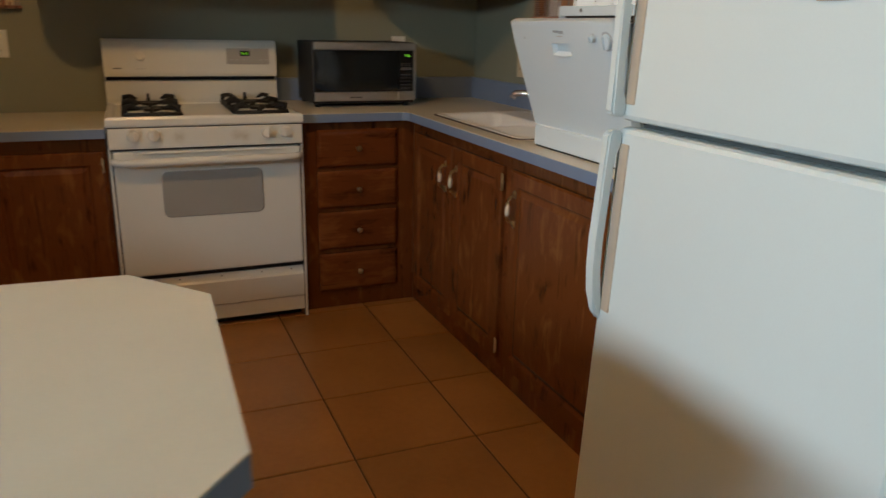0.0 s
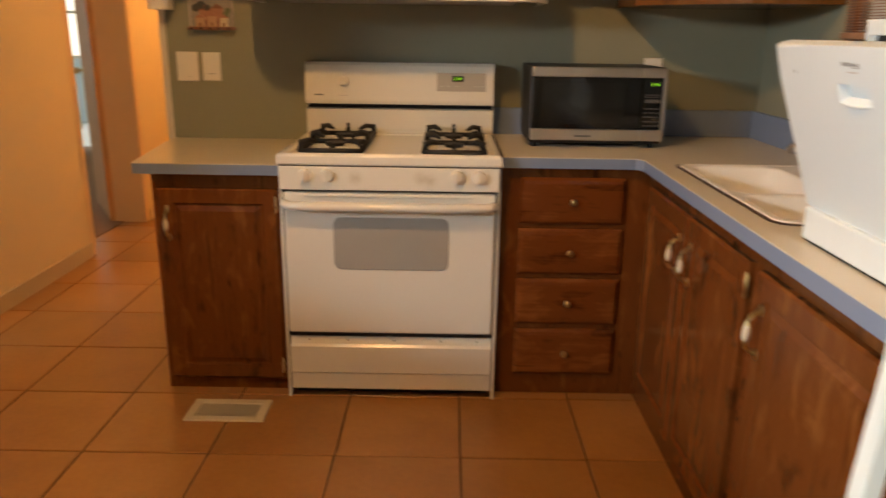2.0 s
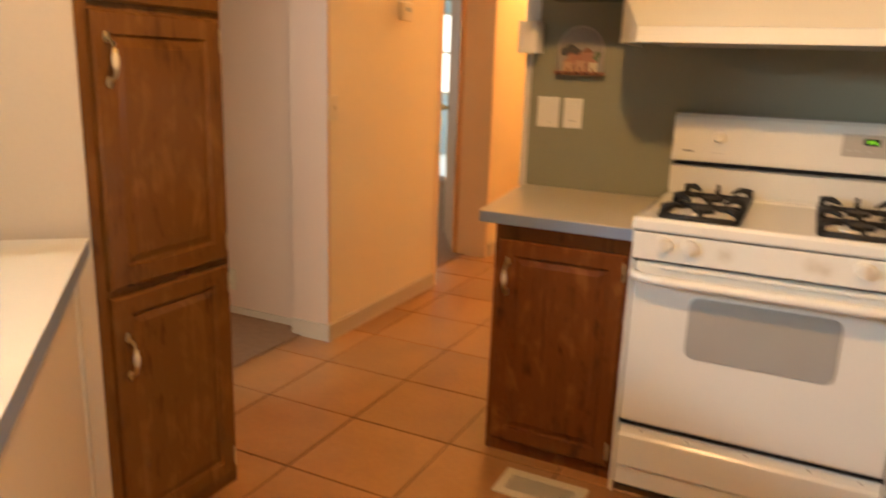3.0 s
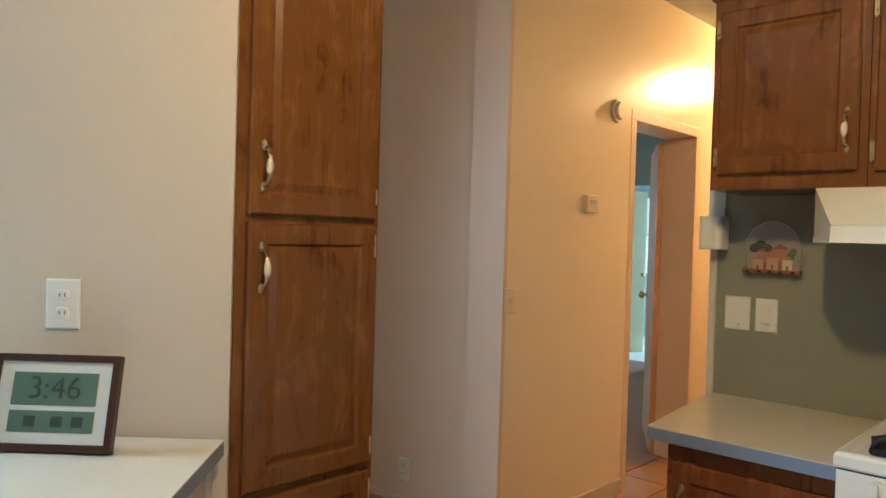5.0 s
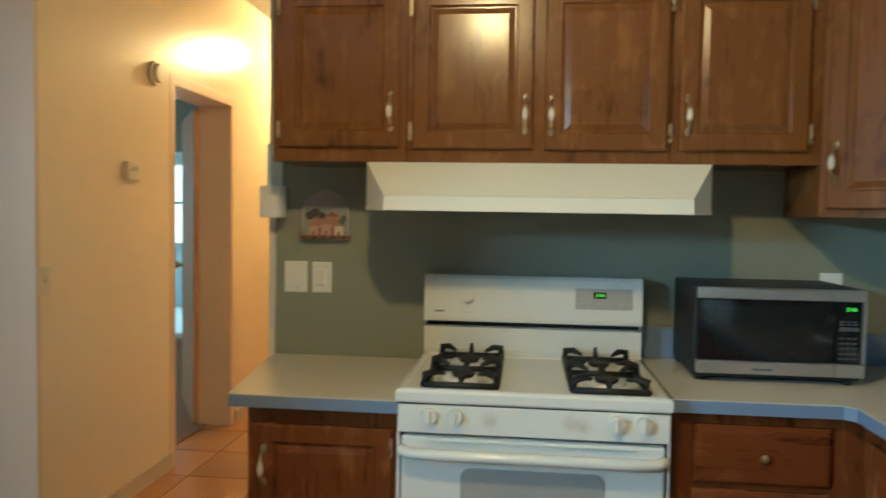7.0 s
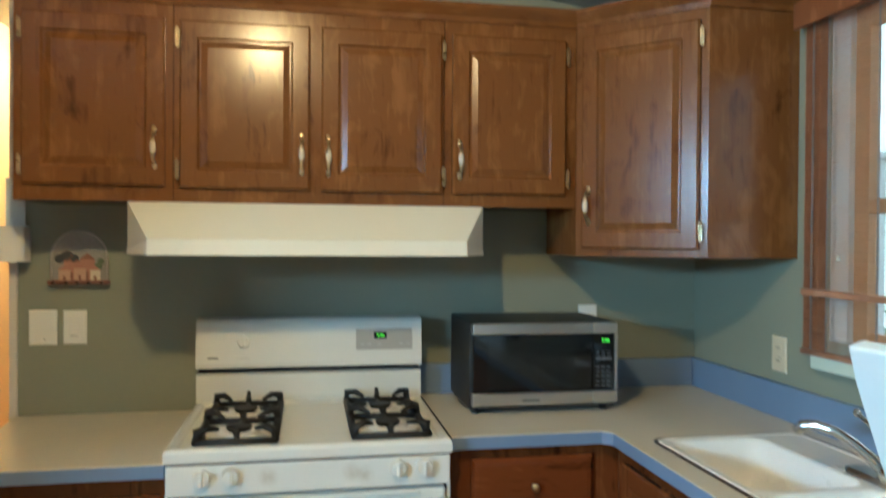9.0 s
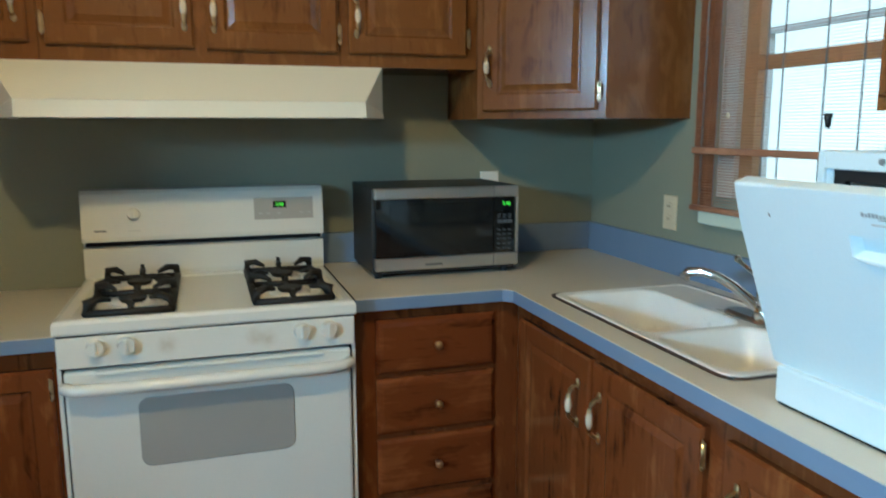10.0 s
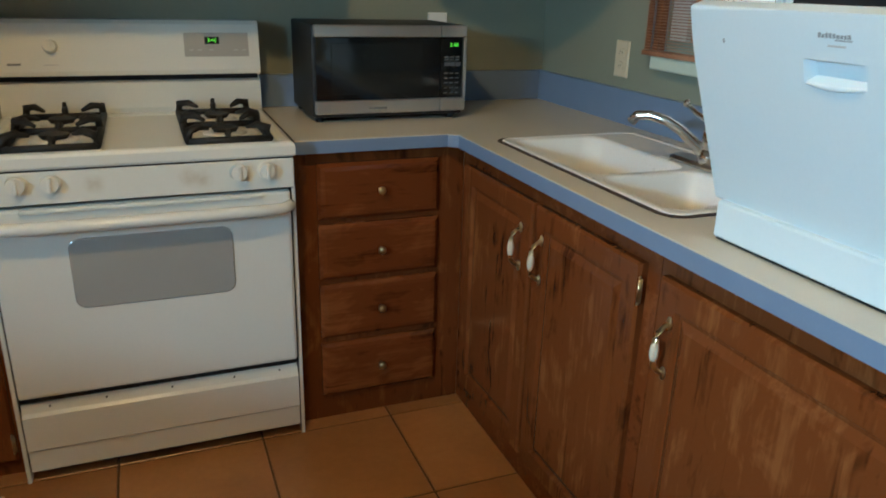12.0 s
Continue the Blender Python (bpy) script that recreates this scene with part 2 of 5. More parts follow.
M["panel_white"] = stained("worn panel enamel", ((0.72, 0.72, 0.67), (0.77, 0.77, 0.72), 0.22, 2.0, 130.0, 0.015), ((-0.115, 0.833), (0.105, 0.835), (0.14, 0.828)), (0.40, 0.33, 0.22), 0.034, 0.75)
M["plaque_edge"] = mottled("pale grey border", (0.38, 0.34, 0.31), (0.46, 0.42, 0.38), 0.4, 20.0, 90.0, 0.05)
M["gasket"] = material("grey rubber", (0.085, 0.095, 0.095), 0.6)
M["strip"] = mottled("beige handle strip", (0.50, 0.39, 0.29), (0.57, 0.45, 0.35), 0.5, 20.0, 90.0, 0.03)
M["print"] = material("soft grey print", (0.27, 0.29, 0.31), 0.5)
M["jambpaint"] = mottled("tan casing paint", (0.66, 0.47, 0.29), (0.73, 0.53, 0.34), 0.4, 3.0, 100.0, 0.02)
M["hallplastic"] = material("cream hall plastic", (0.68, 0.57, 0.41), 0.45)
M["concrete"] = mottled("pale concrete", (0.48, 0.48, 0.45), (0.58, 0.58, 0.55), 0.85, 1.5, 40.0, 0.3)
M["brown_paint"] = mottled("brown roof paint", (0.20, 0.09, 0.06), (0.27, 0.13, 0.09), 0.6, 20.0, 90.0, 0.05)
M["dark_paint"] = mottled("dark tree paint", (0.035, 0.04, 0.045), (0.06, 0.065, 0.07), 0.6, 30.0, 90.0, 0.05)
M["green_paint"] = mottled("dull green paint", (0.10, 0.14, 0.08), (0.15, 0.19, 0.11), 0.6, 30.0, 90.0, 0.05)
M["digits"] = glow("green digits", (0.25, 1.0, 0.05), 1.7)
M["globe"] = glow("lit globe", (1.0, 0.86, 0.66), 5.0)
M["hall_globe"] = glow("lit hall globe", (1.0, 0.70, 0.32), 5.0)

glass = material("window glass", (1, 1, 1), 0.0)
glass.node_tree.nodes["Principled BSDF"].inputs["Transmission Weight"].default_value = 1.0
glass.node_tree.nodes["Principled BSDF"].inputs["IOR"].default_value = 1.1
M["glass"] = glass

# floor tile: terracotta-look ceramic, each one a little different
tm = material("tile", (0.35, 0.16, 0.06), 0.3)
tv = coords(tm, (1, 1, 1), True)
ta, tf = noise_of(tm, tv, 3.5, 3, 0.5, 0.2), noise_of(tm, tv, 45.0, 5)
tmix = node(tm, "ShaderNodeMix", Factor=0.3)
link(tm, ta, tmix.inputs["A"])
link(tm, tf, tmix.inputs["B"])
tcol = ramp(tm, tmix.outputs[0], ((0.25, (0.29, 0.130, 0.042)), (0.52, (0.37, 0.176, 0.060)), (0.78, (0.43, 0.22, 0.082))))
tinfo = tm.node_tree.nodes.new("ShaderNodeObjectInfo")
thsv = tm.node_tree.nodes.new("ShaderNodeHueSaturation")
tr = node(tm, "ShaderNodeMapRange", To_Min=0.88, To_Max=1.1)
link(tm, tinfo.outputs["Random"], tr.inputs["Value"])
link(tm, tr.outputs[0], thsv.inputs["Value"])
link(tm, tcol, thsv.inputs["Color"])
link(tm, thsv.outputs[0], tm.node_tree.nodes["Principled BSDF"].inputs["Base Color"])
link(tm, ramp(tm, ta, ((0.2, (0.28,) * 3), (0.8, (0.40,) * 3))), tm.node_tree.nodes["Principled BSDF"].inputs["Roughness"])
bump(tm, tf, 0.05, 0.002)
M["tile"] = tm


# ---- mesh helpers ----
def world_of(ob):
    m = Matrix.Identity(4)
    while ob is not None:
        m = ob.matrix_basis @ m
        ob = ob.parent
    return m


def thing(name, x, y, z, label, category, group="", kind="", rz=0):
    ob = new(name)
    ob.empty_display_size = 0.05
    ob.matrix_basis = pose(x, y, z, 0, 0, rz)
    return tagged(ob, label, category, group, kind)


def part(name, bm, mat, parent=None, label="", m=None, smooth=False):
    """One mesh out of bm, given in world coordinates (or moved there by m), under its parent."""
    if m is not None:
        bm.transform(m)
    if parent is not None:
        bm.transform(world_of(parent).inverted())
    bmesh.ops.recalc_face_normals(bm, faces=bm.faces[:])
    me = bpy.data.meshes.new(name)
    bm.to_mesh(me)
    bm.free()
    for k in (mat if isinstance(mat, (list, tuple)) else [mat]):
        me.materials.append(M[k])
    if smooth:
        for p in me.polygons:
            p.use_smooth = True
    ob = new(name, me)
    ob.parent = parent
    if label:
        ob["label"] = label
    return ob


def structure(name, bm, mat, label, category):
    return tagged(part(name, bm, mat), label, category, kind="structure")


def box(bm, x0, x1, y0, y1, z0, z1, bevel=0.0, seg=2, slot=0):
    ret = bmesh.ops.create_cube(bm, size=1.0, matrix=Matrix.LocRotScale(((x0 + x1) / 2, (y0 + y1) / 2, (z0 + z1) / 2), None, (abs(x1 - x0), abs(y1 - y0), abs(z1 - z0))))
    verts = ret["verts"]
    faces = {f for v in verts for f in v.link_faces}
    for f in faces:
        f.material_index = slot
    if bevel:
        edges = {e for v in verts for e in v.link_edges}
        out = bmesh.ops.bevel(bm, geom=list(edges), offset=bevel, segments=seg, affect="EDGES", profile=0.5)
        for f in out["faces"]:
            f.material_index = slot
    return bm


def boxes(*rows, bevel=0.0):
    bm = bmesh.new()
    for r in rows:
        box(bm, *r, bevel=bevel)
    return bm


def cyl(bm, r0, r1, length, m, seg=20, slot=0):
    """A (tapered) cylinder along local z from 0 to length."""
    ret = bmesh.ops.create_cone(bm, cap_ends=True, segments=seg, radius1=r0, radius2=r1, depth=length, matrix=m @ Matrix.Translation((0, 0, length / 2)))
    for f in {f for v in ret["verts"] for f in v.link_faces}:
        f.material_index = slot
        f.smooth = len(f.verts) == 4
    return bm


def ball(bm, sx, sy, sz, m, slot=0, seg=14):
    ret = bmesh.ops.create_uvsphere(bm, u_segments=seg, v_segments=seg // 2 + 2, radius=1.0, matrix=m @ Matrix.Diagonal((sx, sy, sz, 1)))
    for f in {f for v in ret["verts"] for f in v.link_faces}:
        f.material_index = slot
        f.smooth = True
    return bm


def tube(bm, points, radius, seg=10, slot=0, squash=1.0):
    """A round bar along points."""
    pts = [Vector(p) for p in points]
    rings = []
    for i, p in enumerate(pts):
        d = (pts[min(i + 1, len(pts) - 1)] - pts[max(i - 1, 0)]).normalized()
        up = Vector((0, 0, 1)) if abs(d.z) < 0.95 else Vector((0, 1, 0))
        a = d.cross(up).normalized()
        b = d.cross(a).normalized()
        r = radius[i] if isinstance(radius, (list, tuple)) else radius
        rings.append([bm.verts.new(p + a * r * math.cos(2 * math.pi * k / seg) + b * r * squash * math.sin(2 * math.pi * k / seg)) for k in range(seg)])
    for r0, r1 in zip(rings, rings[1:]):
        for k in range(seg):
            f = bm.faces.new((r0[k], r0[(k + 1) % seg], r1[(k + 1) % seg], r1[k]))
            f.smooth, f.material_index = True, slot
    for r in (rings[0], rings[-1]):
        bm.faces.new(r).material_index = slot
    return bm


def prism(bm, outline, z0, z1, slot=0, bevel=0.0):
    """An upright solid over a plan outline of (x, y)."""
    low = [bm.verts.new((x, y, z0)) for x, y in outline]
    top = [bm.verts.new((x, y, z1)) for x, y in outline]
    n = len(outline)
    fs = [bm.faces.new(low[::-1]), bm.faces.new(top)]
    for i in range(n):
        fs.append(bm.faces.new((low[i], low[(i + 1) % n], top[(i + 1) % n], top[i])))
    for f in fs:
        f.material_index = slot
    if bevel:
        bmesh.ops.bevel(bm, geom=list({e for f in fs for e in f.edges}), offset=bevel, segments=2, affect="EDGES", profile=0.5)
    return bm


def rings(bm, w, h, steps, slot=0):
    """A panel in the x-z plane: nested rectangles (inset, y), the last one capped."""
    prev = None
    for inset, y in steps:
        ring = [bm.verts.new(c) for c in ((inset, y, inset), (w - inset, y, inset), (w - inset, y, h - inset), (inset, y, h - inset))]
        if prev:
            for k in range(4):
                bm.faces.new((prev[k], prev[(k + 1) % 4], ring[(k + 1) % 4], ring[k])).material_index = slot
        else:
            bm.faces.new(ring[::-1]).material_index = slot
        prev = ring
    bm.faces.new(prev).material_index = slot
    return bm


DOOR_STEPS = ((0.0, 0.0), (0.0, -0.014), (0.006, -0.020), (0.052, -0.020), (0.058, -0.012), (0.064, -0.012), (0.082, -0.019))
DRAWER_STEPS = ((0.0, 0.0), (0.0, -0.010), (0.010, -0.019), (0.022, -0.021))


def pull(m, parent):
    """Bow handle: two brass feet, a brass bow and an oval porcelain grip in its middle; m puts its middle on the door's face."""
    bm = bmesh.new()
    for s in (-1, 1):
        ball(bm, 0.008, 0.004, 0.014, Matrix.Translation((0, -0.003, s * 0.052)), 0, 10)
    tube(bm, [(0, -0.003, -0.052), (0, -0.014, -0.046), (0, -0.026, -0.036), (0, -0.029, -0.024), (0, -0.029, 0.024), (0, -0.026, 0.036), (0, -0.014, 0.046), (0, -0.003, 0.052)], [0.004, 0.0045, 0.005, 0.006, 0.006, 0.005, 0.0045, 0.004], 8)
    ball(bm, 0.0096, 0.0090, 0.0245, Matrix.Translation((0, -0.029, -0.002)), 1, 12)
    return part("handle", bm, ["brass", "porcelain"], parent, "brass bow handle with an ivory porcelain grip", m)


def hinge(m, parent):
    bm = bmesh.new()
    box(bm, -0.006, 0.006, -0.0025, 0.0, -0.026, 0.026, 0.001, 1)
    cyl(bm, 0.003, 0.003, 0.046, Matrix.Translation((0, -0.004, -0.023)), 10)
    for s in (-1, 1):
        ball(bm, 0.003, 0.003, 0.005, Matrix.Translation((0, -0.004, s * 0.027)), 0, 8)
    return part("hinge", bm, "brass", parent, "", m)


def cab_door(m, w, h, parent, handle=None, hinges=None, mat="wood"):
    """A raised-panel door; handle: (x, z) on the door; hinges: x of the hinge side."""
    d = part("door", rings(bmesh.new(), w, h, DOOR_STEPS), mat, parent, "", m)
    if handle:
        pull(m @ Matrix.Translation((handle[0], -0.02, handle[1])), d)
    if hinges is not None:
        for z in (0.055, h - 0.055):
            hinge(m @ Matrix.Translation((hinges, -0.016, z)), d)
    return d


def drawer_front(m, w, h, parent):
    d = part("drawer", rings(bmesh.new(), w, h, DRAWER_STEPS), "wood_h", parent, "", m)
    bm = bmesh.new()
    turn = m @ Matrix.Translation((w / 2, -0.021, h / 2)) @ pose(0, 0, 0, 90)
    cyl(bm, 0.007, 0.005, 0.014, turn, 12)
    ball(bm, 0.0125, 0.0125, 0.009, turn @ Matrix.Translation((0, 0, 0.018)), 0, 12)
    part("knob", bm, "brass", d, "round brass knob")
    return d


def facing(x, y, z, rz):
    return pose(x, y, z, 0, 0, rz)


# ---- setting ----
# the ceiling rises from the window wall towards the hall side
def ceil_z(x):
    return 2.274 + 0.16 * (1.48 - x)


floor = structure("floor", boxes((-2.08, 1.62, -6.2, 5.25, -0.12, -0.004)), "grout", "brown grouted floor under terracotta-coloured tiles", "floor")
structure("carpet_floor", boxes((-5.4, -2.08, -6.2, 5.3, -0.12, 0.006)), "carpet", "brown short-pile carpet beside the tiles", "carpet")

structure("wall_north", boxes((-0.962, 1.60, 0.0, 0.11, 0.0, 2.75)), "green", "sage green painted kitchen wall", "wall")
WY0, WY1, WZ0, WZ1 = -1.52, -0.755, 1.135, 2.12
structure("wall_east", boxes((1.48, 1.60, WY1, 0.0, 0.0, 2.40), (1.48, 1.60, -6.2, WY0, 0.0, 2.40), (1.48, 1.60, WY0, WY1, 0.0, WZ0), (1.48, 1.60, WY0, WY1, WZ1, 2.40)), "green", "sage green painted wall with a window opening", "wall")
structure("wall_south", boxes((-5.4, 1.60, -6.32, -6.2, 0.0, 3.1)), "cream", "plain cream wall", "wall")
structure("wall_west", boxes((-3.72, -3.6, -6.2, -4.46, 0.0, 3.1), (-3.72, -3.6, -2.86, 0.055, 0.0, 3.1), (-3.72, -3.6, -4.46, -2.86, 0.0, 1.82), (-3.72, -3.6, -4.46, -2.86, 2.25, 3.1)), "cream", "plain cream wall with a high window opening", "wall")
# unseen opening at y 2.0 to 3.2, added to hold the bedroom fill lamp
structure("wall_bedroom_west", boxes((-5.4, -5.28, 0.15, 2.0, 0.0, 3.1), (-5.4, -5.28, 3.2, 7.6, 0.0, 3.1), (-5.4, -5.28, 2.0, 3.2, 0.0, 0.95), (-5.4, -5.28, 2.0, 3.2, 2.05, 3.1)), "bedroom", "grey-green bedroom wall", "wall")
structure("wall_bedroom_far", boxes((-5.28, -4.72, 5.2, 5.3, 0.0, 2.95), (-3.78, -0.87, 5.2, 5.3, 0.0, 2.95), (-4.72, -3.78, 5.2, 5.3, 2.06, 2.95)), "bedroom", "grey-green wall with a doorway to a bright room", "wall")
# opening right of x -4.34 is unseen, cut only for the fill lamp
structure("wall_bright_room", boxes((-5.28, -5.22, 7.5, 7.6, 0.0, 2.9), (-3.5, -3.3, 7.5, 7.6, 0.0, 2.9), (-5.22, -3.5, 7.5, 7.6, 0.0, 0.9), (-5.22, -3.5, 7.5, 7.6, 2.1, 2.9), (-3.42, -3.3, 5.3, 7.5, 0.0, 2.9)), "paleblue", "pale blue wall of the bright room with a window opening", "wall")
structure("floor_bright_room", boxes((-5.28, -3.3, 5.3, 7.6, -0.1, 0.004)), "trim", "pale floor of the bright room", "floor")
structure("wall_hall_left", boxes((-2.13, -1.92, 0.0, 1.072, 0.0, 2.95), (-2.13, -1.92, 1.958, 5.2, 0.0, 2.95), (-2.13, -1.92, 1.072, 1.958, 2.138, 2.95)), "hallpaint", "cream hall wall, lamp light partly in its paint, with a doorway", "wall")
# end face and living room wall share the lamp-warmed cream
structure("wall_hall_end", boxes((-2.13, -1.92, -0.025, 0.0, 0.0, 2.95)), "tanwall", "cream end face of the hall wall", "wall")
structure("wall_living_north", boxes((-5.28, -2.13, 0.055, 0.15, 0.0, 3.0)), "tanwall", "cream living room wall, warm lamp light in its colour", "wall")
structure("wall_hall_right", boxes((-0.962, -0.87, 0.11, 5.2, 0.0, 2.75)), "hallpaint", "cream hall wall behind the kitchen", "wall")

cb = bmesh.new()
for a, b in (((1.62, -6.3), (-2.3, 7.7)), ((-2.3, -6.3), (-5.4, 7.7))):
    za, zb = (ceil_z(a[0]), ceil_z(-2.3)) if a[0] > 0 else (ceil_z(-2.3), 2.55)
    vs = [cb.verts.new(p) for p in ((a[0], a[1], za), (b[0], a[1], zb), (b[0], b[1], zb), (a[0], b[1], za), (a[0], a[1], za + 0.1), (b[0], a[1], zb + 0.1), (b[0], b[1], zb + 0.1), (a[0], b[1], za + 0.1))]
    for f in ((0, 1, 2, 3), (4, 5, 6, 7), (0, 1, 5, 4), (1, 2, 6, 5), (2, 3, 7, 6), (3, 0, 4, 7)):
        cb.faces.new([vs[i] for i in f])
structure("ceiling", cb, "ceiling", "textured off-white sloping ceiling", "ceiling")

# diagonal cream wall beside the pantry
dw = bmesh.new()
prism(dw, ((-1.455, -1.665), (-2.75, -2.96), (-2.84, -2.87), (-1.545, -1.575)), 0.0, 2.9)
structure("wall_diagonal", dw, "cream", "cream vinyl wall set at an angle beside the pantry", "wall")
structure("wall_pantry", boxes((-2.1, -1.98, -1.62, -1.19, 0.0, 2.9), (-1.98, -1.48, -1.194, -1.182, 0.0, 2.9)), "cream", "cream wall round the pantry", "wall")

structure("corner_trim", boxes((-0.985, -0.962, -0.012, 0.122, 0.0, 2.68)), "trim", "white corner trim at the kitchen wall's end", "trim")
structure("baseboard_hall", boxes((-1.92, -1.908, -0.02, 1.07, 0.0, 0.085), (-1.92, -1.908, 1.96, 4.99, 0.0, 0.085)), "baseboard", "cream baseboard along the hall wall", "baseboard")
structure("baseboard_hall_end", boxes((-2.13, -1.908, -0.037, -0.025, 0.0, 0.085)), "baseboard", "cream baseboard on the wall's end", "baseboard")
structure("baseboard_living", boxes((-5.2, -2.13, 0.043, 0.055, 0.0, 0.04)), "baseboard", "cream baseboard on the living room wall", "baseboard")


# ---- counters ----
def worktop(name, outline, z1, label, splash=()):
    """Cream laminate top with a blue laminate edge under it."""
    ob = thing(name, sum(p[0] for p in outline) / len(outline), sum(p[1] for p in outline) / len(outline), z1 - 0.04, label, "countertop")
    bm = bmesh.new()
    prism(bm, outline, z1 - 0.038, z1 - 0.003, 0)
    part("blue_edge", bm, "blue_edge", ob, "blue laminate edge")
    bm = bmesh.new()
    prism(bm, outline, z1 - 0.003, z1, 0)
    part("top", bm, "counter", ob, "cream laminate surface")
    for row in splash:
        part("backsplash", boxes(row, bevel=0.003), "blue_edge", ob, "blue laminate backsplash")
    return ob


ZR, ZL = 0.905, 0.868
SX0, SX1, SY0, SY1 = 0.945, 1.40, -1.52, -0.735
wt = thing("countertop", 1.1, -0.8, ZR - 0.04, "cream laminate corner countertop with a blue edge and backsplash", "countertop")
ROUND_SINK = ((0.386, 0.0), (0.386, -0.62), (0.84, -0.62), (0.865, -0.645), (0.865, -2.39), (1.48, -2.39), (1.48, -1.30), (SX1, -1.30), (SX1, SY0), (SX0, SY0), (SX0, SY1), (SX1, SY1), (SX1, -1.2999), (1.48, -1.2999), (1.48, 0.0))
for nm, mat, z0, z1, lab in (("blue_edge", "blue_edge", ZR - 0.038, ZR - 0.003, "blue laminate edge"), ("top", "counter", ZR - 0.003, ZR, "cream laminate surface")):
    bm = bmesh.new()
    prism(bm, ROUND_SINK, z0, z1)
    part(nm, bm, mat, wt, lab)
part("backsplash", boxes((0.386, 1.46, -0.02, 0.0, ZR, ZR + 0.11), bevel=0.002), "blue_edge", wt, "blue laminate backsplash")
part("backsplash", boxes((1.46, 1.48, -2.39, 0.0, ZR, ZR + 0.11), bevel=0.002), "blue_edge", wt, "blue laminate backsplash")

# raised black strip as the shade between counter and stove
part("shade_strip", boxes((0.3822, 0.3885, -0.622, -0.03, ZR - 0.030, ZR + 0.0012)), "dark", wt, "black strip for the shade beside the stove")
worktop("countertop", ((-0.386, 0.0), (-0.962, 0.0), (-0.962, -0.10), (-0.89, -0.63), (-0.386, -0.63)), ZL, "cream laminate countertop with a blue edge beside the stove")
PEN = ((-1.43, -1.69), (-0.49, -2.61), (-0.312, -2.62), (-0.205, -2.745), (-0.215, -3.175), (-0.30, -3.27), (-1.02, -3.27), (-2.10, -2.31))
worktop("peninsula_countertop", PEN, 0.905, "cream laminate breakfast bar top with a blue edge")
pb = thing("breakfast_bar", -1.1, -2.6, 0.0, "cream panelled breakfast bar under its laminate top", "breakfast bar")
bm = bmesh.new()
prism(bm, ((-1.475, -1.70), (-0.60, -2.58), (-0.50, -2.68), (-0.45, -3.1), (-1.05, -3.15), (-2.05, -2.30)), 0.0, 0.867)
part("panel", bm, "cream", pb)
bm = bmesh.new()
prism(bm, ((-1.477, -1.692), (-0.596, -2.576), (-0.602, -2.582), (-1.483, -1.698)), 0.0, 0.07)
part("kick_board", bm, "baseboard", pb, "cream kick board")
bm = bmesh.new()
prism(bm, ((-1.472, -1.697), (-1.440, -1.729), (-1.446, -1.735), (-1.478, -1.703)), 0.07, 0.865)
part("end_trim", bm, "trim", pb, "white end trim")


# ---- base cabinets ----
def base_cabinet(x0, x1, y0, y1, z1, label, origin):
    ob = thing("base_cabinet", *origin, label, "cabinet", "kitchen base cabinets")
    part("body", boxes((x0, x1, y0, y1, 0.0, z1)), "wood_base", ob)
    return ob


c = base_cabinet(-0.845, -0.388, -0.585, -0.002, ZL - 0.039, "brown stained wooden base cabinet with one raised-panel door", (-0.62, -0.3, 0))
cab_door(facing(-0.825, -0.585, 0.05, 0), 0.425, 0.725, c, (0.035, 0.60), 0.418, mat="wood_base")
c = base_cabinet(0.388, 0.9095, -0.585, -0.002, ZR - 0.039, "brown stained wooden cabinet with four drawers", (0.63, -0.3, 0))
for z0, z1 in ((0.665, 0.832), (0.478, 0.648), (0.285, 0.46), (0.085, 0.265)):
    drawer_front(facing(0.452, -0.585, z0, 0), 0.372, z1 - z0, c)
c = base_cabinet(0.92, 1.44, -1.555, -0.586, 0.70, "brown stained wooden sink cabinet with two doors", (1.15, -1.07, 0))
part("face_rail", boxes((0.91, 0.922, -1.555, -0.586, 0.0, ZR - 0.039)), "wood_h", c)
cab_door(facing(0.91, -0.645, 0.085, -90), 0.425, 0.73, c, (0.375, 0.60), None, mat="wood_base")
cab_door(facing(0.91, -1.085, 0.085, -90), 0.43, 0.73, c, (0.045, 0.60), 0.434, mat="wood_base")
c = base_cabinet(0.91, 1.44, -2.385, -1.557, ZR - 0.039, "brown stained wooden base cabinet with a wide door", (1.15, -1.9, 0))
cab_door(facing(0.91, -1.578, 0.085, -90), 0.74, 0.73, c, (0.045, 0.60), None, mat="wood_base")


# ---- upper cabinets ----
U0, U1 = 1.575, 2.185
def upper(x0, x1, y0, y1, z0, z1, label):
    ob = thing("wall_cabinet", (x0 + x1) / 2, (y0 + y1) / 2, z0, label, "cabinet", "kitchen wall cabinets")
    part("body", boxes((x0, x1, y0, y1, z0, z1)), "wood", ob)
    return ob


u = upper(-0.868, -0.42, -0.305, -0.002, U0, U1, "brown wooden wall cabinet with one raised-panel door")
cab_door(facing(-0.842, -0.305, 1.622, 0), 0.40, 0.51, u, (0.372, 0.115), -0.006)
u = upper(-0.418, 0.418, -0.305, -0.002, U0, U1, "brown wooden wall cabinet with two doors over the range hood")
cab_door(facing(-0.400, -0.305, 1.618, 0), 0.39, 0.51, u, (0.365, 0.11), -0.006)
cab_door(facing(0.025, -0.305, 1.615, 0), 0.385, 0.515, u, (0.022, 0.11), 0.391)
u = upper(0.420, 0.868, -0.305, -0.002, U0, U1, "brown wooden wall cabinet with one raised-panel door")
